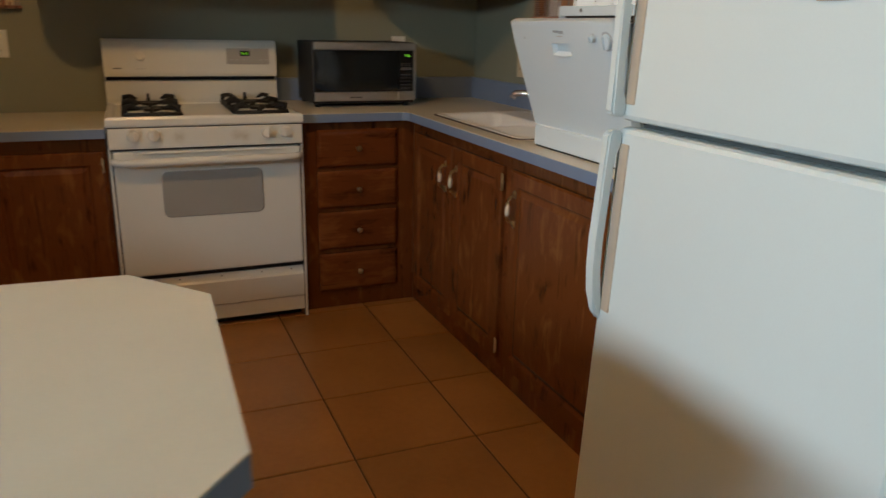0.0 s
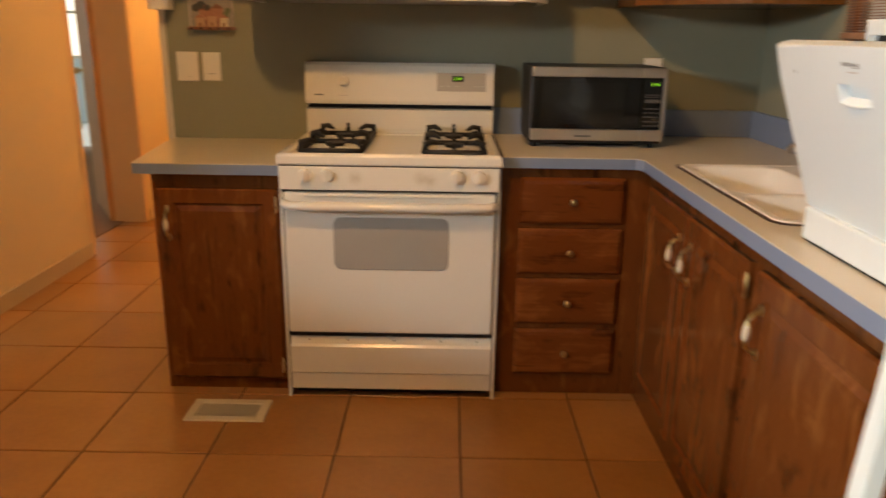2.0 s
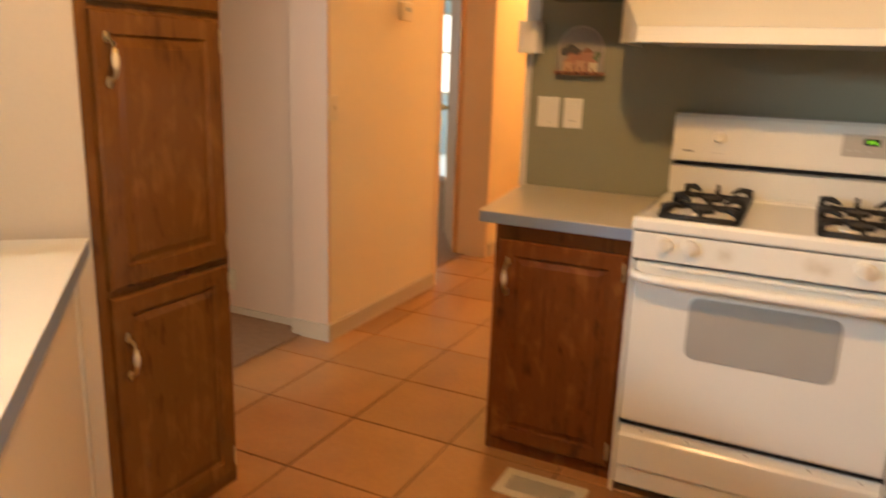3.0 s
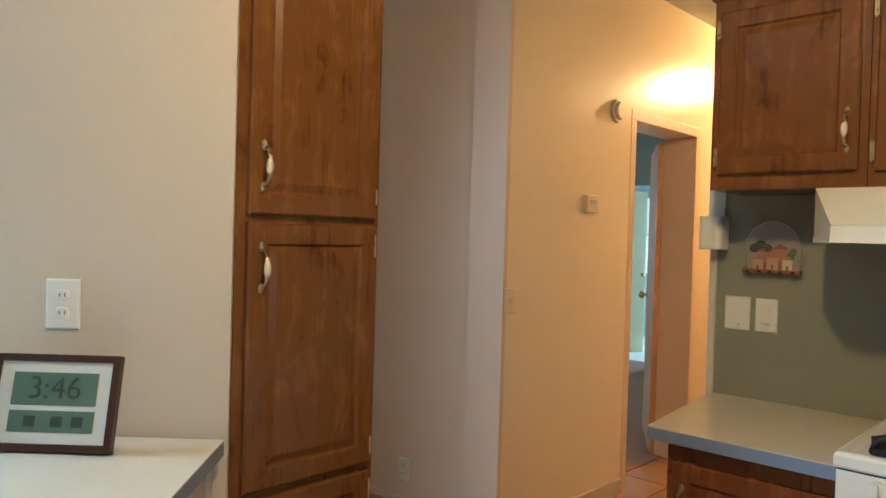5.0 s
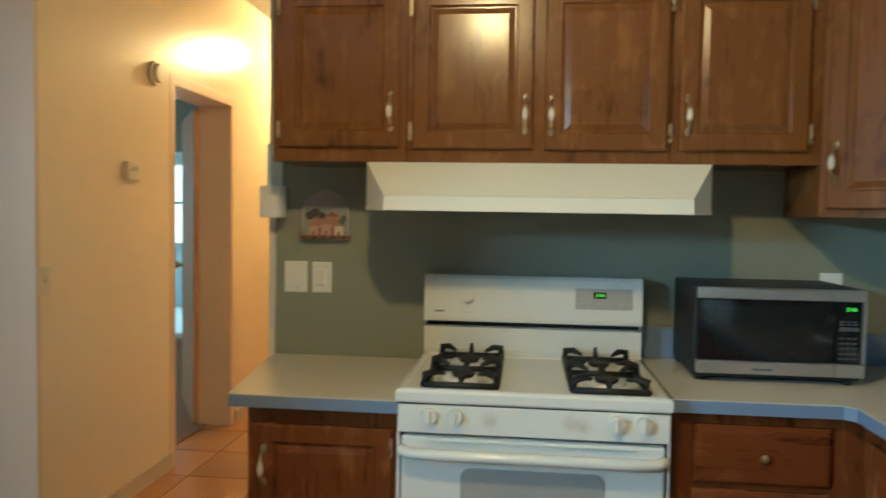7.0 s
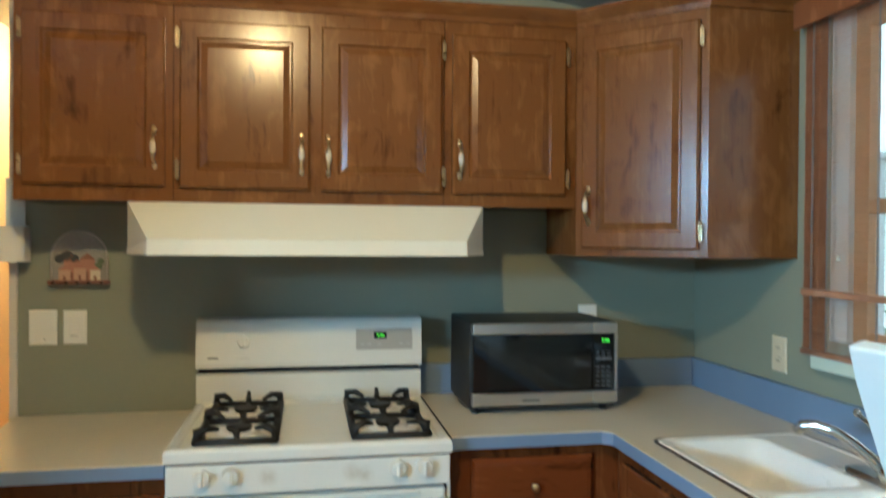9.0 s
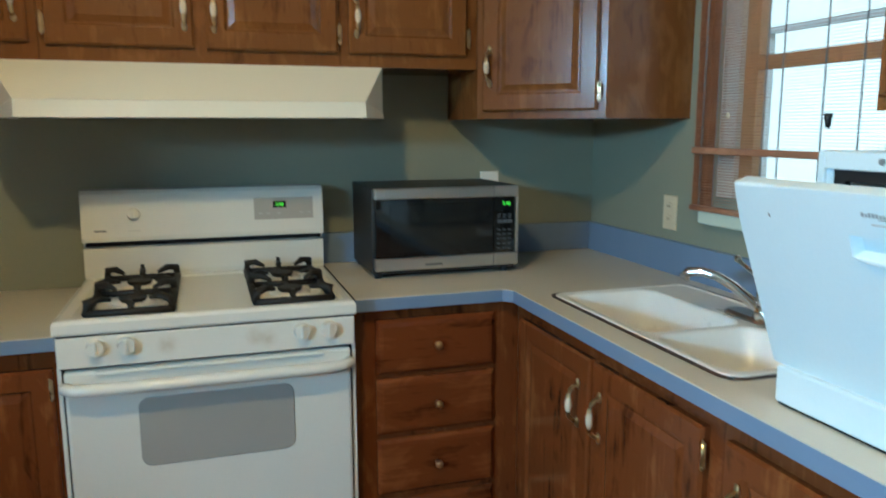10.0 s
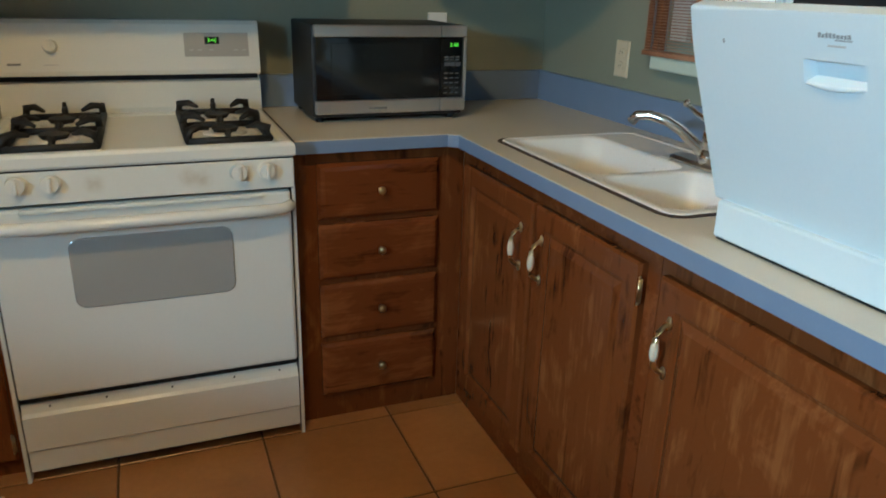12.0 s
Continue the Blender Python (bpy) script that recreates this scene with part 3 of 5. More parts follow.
cab_door(facing(0.445, -0.305, 1.615, 0), 0.385, 0.515, u, (0.022, 0.11), 0.391)
u = thing("corner_wall_cabinet", 1.2, -0.3, 1.415, "brown wooden corner wall cabinet with a door set at an angle", "cabinet", "kitchen wall cabinets")
bm = bmesh.new()
prism(bm, ((0.87, -0.002), (0.87, -0.312), (1.175, -0.617), (1.478, -0.617), (1.478, -0.002)), 1.415, U1)
part("body", bm, "wood", u)
cab_door(facing(0.87 + 0.018, -0.312 - 0.018, 1.44, -45), 0.382, 0.70, u, (0.028, 0.14), 0.388)
u = upper(1.172, 1.478, -2.39, -1.586, 1.415, U1, "brown wooden wall cabinet beside the window")
cab_door(facing(1.172, -1.60, 1.44, -90), 0.385, 0.70, u, (0.35, 0.11), None)
cab_door(facing(1.172, -1.995, 1.44, -90), 0.385, 0.70, u, (0.03, 0.11), None)

# crown moulding over the cabinets
cr = thing("crown_moulding", 0, -0.3, U1, "brown wooden crown moulding on the wall cabinets", "moulding")
line = [(-0.868, -0.002), (-0.868, -0.306), (0.87, -0.306), (1.175, -0.619), (1.478, -0.619)]
out = [(-1, 0), (-1, -1), (-0.41, -1), (-0.41, -1), (0, -1)]
bm = bmesh.new()
prev = None
for (x, y), (ox, oy) in zip(line, out):
    prof = [bm.verts.new((x + ox * d, y + oy * d, U1 + z)) for d, z in ((0.0, -0.01), (0.008, -0.01), (0.012, 0.006), (0.028, 0.022), (0.038, 0.034), (0.038, 0.044), (0.0, 0.044))]
    if prev:
        for k in range(7):
            bm.faces.new((prev[k], prev[(k + 1) % 7], prof[(k + 1) % 7], prof[k]))
    else:
        bm.faces.new(prof)
    prev = prof
bm.faces.new(prev)
part("moulding", bm, "wood_upper_across", cr)

# boxed duct above the hood cabinet
d = thing("duct_cover", 0.01, -0.1, U1, "brown wooden duct cover rising to the ceiling", "duct cover")
part("panel", boxes((-0.117, 0.141, -0.11, -0.002, U1, 2.46)), "wood", d)


# ---- range hood ----
h = thing("range_hood", 0, -0.3, 1.42, "almond enamel range hood under the wall cabinets", "range hood")
bm = bmesh.new()
top = [bm.verts.new(p) for p in ((-0.545, -0.006, 1.573), (-0.545, -0.33, 1.573), (0.545, -0.33, 1.573), (0.545, -0.006, 1.573))]
lip = [bm.verts.new(p) for p in ((-0.545, -0.006, 1.43), (-0.545, -0.33, 1.435), (-0.458, -0.485, 1.462), (0.458, -0.485, 1.462), (0.545, -0.33, 1.435), (0.545, -0.006, 1.43))]
low = [bm.verts.new(p) for p in ((-0.545, -0.006, 1.42), (-0.545, -0.33, 1.42), (-0.458, -0.492, 1.418), (0.458, -0.492, 1.418), (0.545, -0.33, 1.42), (0.545, -0.006, 1.42))]
bm.faces.new(top)
bm.faces.new((top[1], top[2], lip[3], lip[2]))
bm.faces.new((top[1], lip[2], lip[1]))
bm.faces.new((top[2], lip[4], lip[3]))
bm.faces.new((top[0], top[1], lip[1], lip[0]))
bm.faces.new((top[2], top[3], lip[5], lip[4]))
bm.faces.new((top[3], top[0], lip[0], lip[5]))
bm.faces.new(lip[::-1])
part("canopy", bm, "hood_white", h)
bm = bmesh.new()
edge = ((-0.545, -0.006), (-0.545, -0.33), (-0.458, -0.485), (0.458, -0.485), (0.545, -0.33), (0.545, -0.006))
rows = [[bm.verts.new((x * g, y - d, z)) for x, y in edge] for g, d, z in ((1.001, 0.001, 1.462 - 0.028), (1.002, 0.004, 1.430), (1.002, 0.006, 1.416), (0.985, -0.004, 1.416))]
for v, z in zip(rows[0], (1.429, 1.434, 1.461, 1.461, 1.434, 1.429)):
    v.co.z = z
for a, b in zip(rows, rows[1:]):
    for i in range(5):
        bm.faces.new((a[i], a[i + 1], b[i + 1], b[i]))
part("lip", bm, "hood_white", h)
part("underside", boxes((-0.44, 0.44, -0.47, -0.02, 1.418, 1.424)), "grey", h, "grey grease filter panel")


# ---- refrigerator, tipped back a little on its front feet ----
fr = thing("refrigerator", 1.36, -2.79, 0, "white top-freezer refrigerator with pebbled doors", "refrigerator")
fr.matrix_basis = pose(1.36, -2.79, 0, 0, 2.3, 0)
FT = world_of(fr)
part("body", boxes((-0.615, 0.0, -0.38, 0.38, 0.02, 1.68), bevel=0.01), "fridge_white", fr, "", FT)
part("gasket", boxes((-0.632, -0.615, -0.372, 0.372, 0.07, 1.67)), "gasket", fr, "dark grey door gasket", FT)
fd = part("fridge_door", boxes((-0.692, -0.630, -0.382, 0.382, 0.05, 1.046), bevel=0.013), "fridge_white", fr, "", FT)
zd = part("freezer_door", boxes((-0.692, -0.630, -0.382, 0.382, 1.060, 1.675), bevel=0.013), "fridge_white", fr, "", FT)
part("hinge_cap", boxes((-0.68, -0.60, -0.372, -0.29, 1.675, 1.695), bevel=0.006), "fridge_white", fr, "", FT)
part("kick_grille", boxes((-0.64, -0.615, -0.37, 0.37, 0.0, 0.045)), "grey", fr, "grey kick grille", FT)
for dd, a, b, flip in ((fd, 0.59, 1.04, False), (zd, 1.066, 1.56, True)):
    prof = [(-0.690, b - 0.002), (-0.722, b - 0.002), (-0.728, b - 0.010), (-0.731, a + 0.20), (-0.729, a + 0.13), (-0.722, a + 0.07), (-0.711, a + 0.025), (-0.690, a), (-0.690, a + 0.040), (-0.702, a + 0.080), (-0.709, a + 0.135), (-0.711, a + 0.20), (-0.711, b - 0.060), (-0.706, b - 0.046), (-0.690, b - 0.040)]
    bm = bmesh.new()
    sides = [[bm.verts.new((x, y, (a + b - z) if flip else z)) for x, z in prof] for y in (0.360, 0.388)]
    for k in range(len(prof)):
        bm.faces.new((sides[0][k], sides[0][(k + 1) % len(prof)], sides[1][(k + 1) % len(prof)], sides[1][k]))
    bm.faces.new(sides[0])
    bm.faces.new(sides[1][::-1])
    bmesh.ops.bevel(bm, geom=[e for e in bm.edges], offset=0.005, segments=2, affect="EDGES")
    hd = part("handle", bm, "fridge_white", dd, "long white moulded door handle", FT)
    part("handle_plate", boxes((-0.6955, -0.690, 0.332, 0.362, a + 0.03, b - 0.03), bevel=0.002), "strip", dd, "beige strip behind the handle", FT)

mg = thing("fridge_magnet", 0.718, -2.91, 1.327, "small tan magnet on the freezer door", "magnet")
mb = bmesh.new()
box(mb, -0.6970, -0.6921, -0.149, -0.091, 1.300, 1.345, 0.0015)
part("plate", mb, "strip", mg, "", FT)

# ---- countertop dishwasher, its door ajar ----
dwm = thing("countertop_dishwasher", 1.23, -1.88, ZR, "white countertop dishwasher with its door tilted open", "dishwasher")
DX, DY = 1.025, -1.877
bm = boxes((DX, 1.455, DY + 0.233, DY + 0.263, ZR + 0.012, 1.347), (DX, 1.455, DY - 0.295, DY - 0.265, ZR + 0.012, 1.347), (DX, 1.455, DY - 0.265, DY + 0.233, 1.325, 1.347), (DX, 1.455, DY - 0.265, DY + 0.233, ZR + 0.012, 0.975), (1.43, 1.455, DY - 0.265, DY + 0.233, 0.975, 1.325), bevel=0.004)
part("body", bm, "cool_white", dwm)
part("front_rim", boxes((DX - 0.008, DX, DY + 0.245, DY + 0.260, 0.985, 1.346), (DX - 0.008, DX, DY - 0.292, DY - 0.277, 0.985, 1.346), (DX - 0.008, DX, DY - 0.277, DY + 0.245, 1.316, 1.346), bevel=0.002), "cool_white", dwm)
part("seal", boxes((DX, DX + 0.012, DY - 0.263, DY + 0.230, 1.296, 1.3235), (DX, DX + 0.012, DY + 0.206, DY + 0.230, 0.98, 1.296), (DX, DX + 0.012, DY - 0.263, DY - 0.239, 0.98, 1.296)), "black", dwm, "black rubber seal")
part("tub", boxes((1.415, 1.428, DY - 0.260, DY + 0.228, 0.98, 1.32)), "steel", dwm, "grey steel tub back")
bm = bmesh.new()
cyl(bm, 0.006, 0.005, 0.003, pose(DX - 0.008, DY + 0.13, 1.332, 0, -90, 0), 14)
part("screw", bm, "ink", dwm, "small dark screw")
part("base", boxes((DX - 0.085, DX, DY - 0.305, DY + 0.238, ZR + 0.005, 0.976), bevel=0.005), "cool_white", dwm)
# contact shade under the dishwasher, laid in as a black sheet
part("base_shade", boxes((DX - 0.080, DX, DY - 0.300, DY + 0.233, ZR + 0.0006, ZR + 0.005)), "dark", dwm, "black sheet for the shade under the base")
DT = pose(DX - 0.043, DY, 0.981, 0, -19, 0)


def pocket_door(x0, x1, y0, y1, z0, z1, pocket, depth):
    """A door slab facing -x with a hand pocket let into it, its floor sloping outwards."""
    a0, a1, b0, b1 = pocket
    bm = bmesh.new()
    ys, zs = (y0, a0, a1, y1), (z0, b0, b1, z1)
    g = [[bm.verts.new((x0, y, z)) for z in zs] for y in ys]
    for i in range(3):
        for j in range(3):
            if (i, j) != (1, 1):
                bm.faces.new((g[i][j], g[i + 1][j], g[i + 1][j + 1], g[i][j + 1]))
    k = [bm.verts.new((x1, y, z)) for y, z in ((y0, z0), (y1, z0), (y1, z1), (y0, z1))]
    bm.faces.new(k)
    bm.faces.new([g[i][0] for i in range(4)] + [k[1], k[0]])
    bm.faces.new([g[i][3] for i in range(4)] + [k[2], k[3]])
    bm.faces.new([g[0][j] for j in range(4)] + [k[3], k[0]])
    bm.faces.new([g[3][j] for j in range(4)] + [k[2], k[1]])
    rim = [g[1][1], g[2][1], g[2][2], g[1][2]]
    inner = [bm.verts.new((x0 + depth, y, z)) for y, z in ((a0 + 0.010, b0 + 0.007), (a1 - 0.010, b0 + 0.007), (a1 - 0.010, b1 - 0.001), (a0 + 0.010, b1 - 0.001))]
    for i in range(4):
        bm.faces.new((rim[i], rim[(i + 1) % 4], inner[(i + 1) % 4], inner[i]))
    bm.faces.new(inner)

    def outer(e):
        (p, q) = (v.co for v in e.verts)
        same = [(abs(p[c] - q[c]) < 1e-6 and min(abs(p[c] - lo), abs(p[c] - hi)) < 1e-6) for c, lo, hi in ((0, x0, x1), (1, y0, y1), (2, z0, z1))]
        return sum(same) >= 2
    bmesh.ops.bevel(bm, geom=[e for e in bm.edges if outer(e)], offset=0.008, segments=3, affect="EDGES", profile=0.5)
    return bm


hw, hy, hz = 0.050, -0.013, 0.250
dd = part("door", pocket_door(-0.030, 0.004, -0.285, 0.263, 0.0, 0.345, (hy - hw, hy + hw, hz - 0.004, hz + 0.030), 0.013), "cool_white", dwm, "", DT)
part("door_seam", boxes((-0.020, 0.002, -0.275, 0.253, -0.0045, 0.0005)), "dark", dwm, "dark seam under the door", DT)
bm = bmesh.new()
tube(bm, [(-0.030 - 0.004 * math.sin(math.pi * k / 8), hy - hw + 0.004 + (2 * hw - 0.008) * k / 8, hz - 0.004 - 0.0015 * math.sin(math.pi * k / 8)) for k in range(9)], [0.0015, 0.003, 0.0036, 0.0036, 0.0036, 0.0036, 0.0036, 0.003, 0.0015], 8)
part("grip_lip", bm, "cool_white", dd, "white curved grip lip", DT)
for k, hh in enumerate((0.0085, 0.006, 0.0085, 0.0085, 0.008, 0.006, 0.006, 0.006, 0.0075)):
    part("maker_mark", boxes((-0.0308, -0.0302, 0.0045 - k * 0.0058, 0.0085 - k * 0.0058, 0.3115, 0.3115 + 0.8 * hh)), "print", dd, "grey maker's mark", DT)
part("maker_underline", boxes((-0.0308, -0.0302, -0.044, -0.018, 0.3085, 0.3100)), "print", dd, "grey stroke under the maker's mark", DT)
part("maker_line", boxes((-0.0308, -0.0302, -0.034, -0.006, 0.300, 0.3025)), "lightink", dd, "pale line of print", DT)
part("sensor_dot", boxes((-0.0308, -0.0302, 0.187, 0.190, 0.290, 0.296)), "ink", dd, "small dark mark", DT)
for yy, zz, r in ((-0.250, 0.292, 0.021), (-0.190, 0.300, 0.010)):
    bm = bmesh.new()
    cyl(bm, r, r * 0.88, 0.012, DT @ pose(-0.030, yy, zz, 0, -90, 0), 24)
    g = bmesh.new()
    box(g, -r * 0.8, r * 0.8, -0.003, 0.003, 0.010, 0.018, 0.0015)
    g.transform(DT @ pose(-0.030, yy, zz, 0, -90, 0))
    me = bpy.data.meshes.new("dial_grip")
    g.to_mesh(me)
    g.free()
    bm.from_mesh(me)
    bpy.data.meshes.remove(me)
    part("dial", bm, "cool_white", dd, "white control dial")
    bm = bmesh.new()
    cyl(bm, r * 1.25, r * 1.25, 0.0006, DT @ pose(-0.030, yy, zz, 0, -90, 0), 24)
    part("dial_ring", bm, "recess", dd, "grey printed ring round the dial")

# ---- pantry ----
pt = thing("pantry_cabinet", -1.7, -1.41, 0, "tall brown wooden pantry cabinet with three doors", "cabinet")
part("body", boxes((-1.98, -1.46, -1.655, -1.195, 0.0, 2.72)), "wood", pt)
for z0, z1, hz in ((0.05, 0.732, 0.52), (0.752, 1.424, 0.56), (1.443, 2.15, 0.12)):
    cab_door(facing(-1.46, -1.628, z0, 90), 0.413, z1 - z0, pt, (0.034, hz), 0.408)


# ---- stove ----
st = thing("gas_stove", 0, -0.33, 0, "white enamel gas stove with four burners and an oven", "stove")
part("body", boxes((-0.378, 0.378, -0.615, -0.03, 0.035, 0.875)), "white", st)
for s in (-1, 1):
    part("side_trim", boxes((s * 0.381, s * 0.3705, -0.650, -0.612, 0.0, 0.79), bevel=0.002), "white", st)
    # shade down the oven door's sides, given as black strips
    part("side_shade", boxes((s * 0.3700, s * 0.3665, -0.646, -0.616, 0.036, 0.782)), "dark", st, "black strip for the shade beside the oven door")
# black board in place of the shade below the stove
part("toe_shade", boxes((-0.36, 0.36, -0.60, -0.58, 0.0, 0.034)), "dark", st, "black board for the shade under the stove")


def inset_top(bm, x0, x1, y0, y1, steps):
    prev = None
    for d, z in steps:
        ring = [bm.verts.new(p) for p in ((x0 + d, y0 + d, z), (x1 - d, y0 + d, z), (x1 - d, y1 - d, z), (x0 + d, y1 - d, z))]
        if prev:
            for k in range(4):
                bm.faces.new((prev[k], prev[(k + 1) % 4], ring[(k + 1) % 4], ring[k]))
        else:
            bm.faces.new(ring[::-1])
        prev = ring
    bm.faces.new(prev)
    return bm


ct = part("cooktop", inset_top(bmesh.new(), -0.381, 0.381, -0.675, -0.10, ((0.004, 0.876), (0.0, 0.882), (0.0, 0.905), (0.004, 0.913), (0.014, 0.916), (0.028, 0.914), (0.036, 0.908))), "white", st)
cp = part("control_panel", boxes((-0.376, 0.376, -0.671, -0.61, 0.790, 0.871), bevel=0.004), "panel_white", st)
# two black strips paint the shade above and below the panel
part("panel_shade", boxes((-0.374, 0.374, -0.650, -0.612, 0.783, 0.7895)), "dark", st, "black strip for the shade above the oven door")
part("panel_shade", boxes((-0.374, 0.374, -0.6685, -0.612, 0.8712, 0.8758)), "dark", st, "black strip for the shade under the cooktop")


def stove_knob(x, y, z, parent, tilt=0, r=0.021):
    m = pose(x, y, z, 90 + tilt)
    bm2 = bmesh.new()
    cyl(bm2, r * 1.12, r * 1.08, 0.004, m, 24)
    cyl(bm2, r, r * 0.86, 0.018, m @ Matrix.Translation((0, 0, 0.003)), 24)
    g = bmesh.new()
    box(g, -0.0045, 0.0045, -r * 0.8, r * 0.8, 0.018, 0.028, 0.002)
    g.transform(m)
    me = bpy.data.meshes.new("grip")
    g.to_mesh(me)
    g.free()
    bm2.from_mesh(me)
    bpy.data.meshes.remove(me)
    return part("knob", bm2, "ivory_knob", parent, "ivory control knob")


for x in (-0.284, -0.211, 0.231, 0.304):
    stove_knob(x, -0.670, 0.842, cp, 0, 0.0228)

bg = bmesh.new()
vs = [(-0.105, 0.90), (-0.112, 0.93), (-0.112, 1.008), (-0.085, 1.012), (-0.085, 1.028), (-0.128, 1.032), (-0.130, 1.045), (-0.112, 1.182), (-0.100, 1.193), (-0.02, 1.193), (-0.02, 0.90)]
prevv = None
for x in (-0.378, 0.378):
    vv = [bg.verts.new((x, y, z)) for y, z in vs]
    bg.faces.new(vv)
    if prevv:
        for k in range(len(vs)):
            bg.faces.new((prevv[k], prevv[(k + 1) % len(vs)], vv[(k + 1) % len(vs)], vv[k]))
    prevv = vv
bgp = part("backguard", bg, "white", st)
# recess shade put in as a black strip
part("vent_slot", boxes((-0.374, 0.374, -0.0865, -0.080, 1.0125, 1.0275)), "dark", bgp, "black strip for the shade in the vent slot")
BGT = pose(0, -0.1205, 1.115, -7.6, 0, 0)
part("display_panel", boxes((0.150, 0.345, -0.002, 0.004, -0.030, 0.042)), "grey", bgp, "grey display panel", BGT)
part("display", boxes((0.212, 0.256, -0.003, -0.001, 0.008, 0.030)), "blackgloss", bgp, "small black display", BGT)
for x in (0.165, 0.19, 0.225, 0.30, 0.325):
    part("button_print", boxes((x, x + 0.012, -0.0028, -0.0018, -0.012, -0.008)), "lightink", bgp, "pale button print", BGT)
part("maker_mark", boxes((-0.340, -0.305, -0.001, 0.001, -0.052, -0.046)), "ink", bgp, "dark maker's mark", BGT)
part("print_line", boxes((-0.245, -0.205, -0.001, 0.001, -0.052, -0.050)), "lightink", bgp, "pale line of print", BGT)
stove_knob(-0.223, -0.1215, 1.118, bgp, -7.6, 0.019)


def text(name, body, size, m, mat, parent, label):
    """Letters of the built-in font as a thin mesh."""
    cu = bpy.data.curves.new(name, "FONT")
    cu.body, cu.size, cu.extrude = body, size, 0.0003
    cu.align_x, cu.align_y = "CENTER", "CENTER"
    tmp = new(name, cu)
    bpy.context.view_layer.update()
    me = bpy.data.meshes.new_from_object(tmp.evaluated_get(bpy.context.evaluated_depsgraph_get()))
    bpy.data.objects.remove(tmp)
    bm = bmesh.new()
    bm.from_mesh(me)
    bpy.data.meshes.remove(me)
    return part(name, bm, mat, parent, label, m)


text("digits", "3:46", 0.0165, BGT @ pose(0.234, -0.0036, 0.019, 90), "digits", bgp, "green lit digits 3:46")


# burner bowls, heads and cast-iron grates
for gx in (-0.205, 0.220):
    for gy in (-0.50, -0.265):
        bm = bmesh.new()
        cyl(bm, 0.096, 0.088, 0.006, Matrix.Translation((gx, gy, 0.908)), 28)
        cyl(bm, 0.064, 0.040, 0.006, Matrix.Translation((gx, gy, 0.913)), 24)
        part("burner_bowl", bm, "burner", ct, "pale burner bowl")
        bm = bmesh.new()
        cyl(bm, 0.034, 0.030, 0.012, Matrix.Translation((gx, gy, 0.914)), 24)
        cyl(bm, 0.036, 0.036, 0.006, Matrix.Translation((gx, gy, 0.925)), 24)
        part("burner_head", bm, "iron", ct, "black burner head")
    bm = bmesh.new()
    x0, x1, y0, y1 = gx - 0.104, gx + 0.104, -0.618, -0.145
    r = 0.0086
    ym = (y0 + y1) / 2
    for x in (x0, x1):
        tube(bm, [(x, y0, 0.917), (x, y1, 0.917)], r * 1.25, 6)
    for y in (y0, ym, y1):
        tube(bm, [(x0, y, 0.917), (x1, y, 0.917)], r * 1.1, 6)
    tube(bm, [(gx, y0, 0.918), (gx, y1, 0.918)], r * 0.8, 6)
    for x, sx in ((x0, 1), (x1, -1)):
        for y, sy in ((y0, 1), (y1, -1), (ym - 0.005, -1), (ym + 0.005, 1)):
            tube(bm, [(x, y, 0.916), (x + sx * 0.003, y + sy * 0.003, 0.945), (x + sx * 0.028, y + sy * 0.024, 0.950), (x + sx * 0.054, y + sy * 0.050, 0.940)], [r * 1.2, r * 1.4, r * 1.2, r * 0.6], 6)
    for y, sy in ((y0, 1), (ym, 0), (y1, -1)):
        tube(bm, [(gx, y, 0.916), (gx, y + sy * 0.004, 0.940), (gx, y + sy * 0.040, 0.936)], [r, r, r * 0.7], 6)
    tube(bm, [(gx, y1, 0.93), (gx, y1 + 0.004, 0.958)], [r, r * 0.6], 6)
    part("burner_grate", bm, "iron", st, "black cast-iron burner grate")

# oven door, window, handle and drawer
od = part("oven_door", boxes((-0.366, 0.366, -0.662, -0.617, 0.262, 0.780), bevel=0.009), "white", st)


def round_rect(x0, x1, z0, z1, r, n=5):
    pts = []
    for cx, cz, a in ((x1 - r, z1 - r, 0), (x0 + r, z1 - r, 90), (x0 + r, z0 + r, 180), (x1 - r, z0 + r, 270)):
        for k in range(n + 1):
            t = radians(a + 90 * k / n)
            pts.append((cx + r * math.cos(t), cz + r * math.sin(t)))
    return pts


bm = bmesh.new()
rr = round_rect(-0.195, 0.205, 0.505, 0.695, 0.028)
prevv = None
for d, y in ((0, -0.660), (0, -0.664), (0.003, -0.6655)):
    vv = [bm.verts.new((0.005 + (x - 0.005) * (1 - d * 4), y, 0.60 + (z - 0.60) * (1 - d * 8))) for x, z in rr]
    if prevv:
        for k in range(len(vv)):
            bm.faces.new((prevv[k], prevv[(k + 1) % len(vv)], vv[(k + 1) % len(vv)], vv[k]))
    prevv = vv
bm.faces.new(prevv)
part("window", bm, "ovenglass", od, "grey dotted oven window")
bm = bmesh.new()
tube(bm, [(-0.362, -0.660, 0.742), (-0.358, -0.682, 0.742), (-0.335, -0.700, 0.741), (-0.25, -0.704, 0.740), (0.25, -0.704, 0.740), (0.335, -0.700, 0.741), (0.358, -0.682, 0.742), (0.362, -0.660, 0.742)], [0.015, 0.018, 0.019, 0.020, 0.020, 0.019, 0.018, 0.015], 12, squash=0.8)
part("handle", bm, "white", od, "white bar handle")
part("door_lip", boxes((-0.29, 0.29, -0.672, -0.660, 0.766, 0.778), bevel=0.004), "white", od)
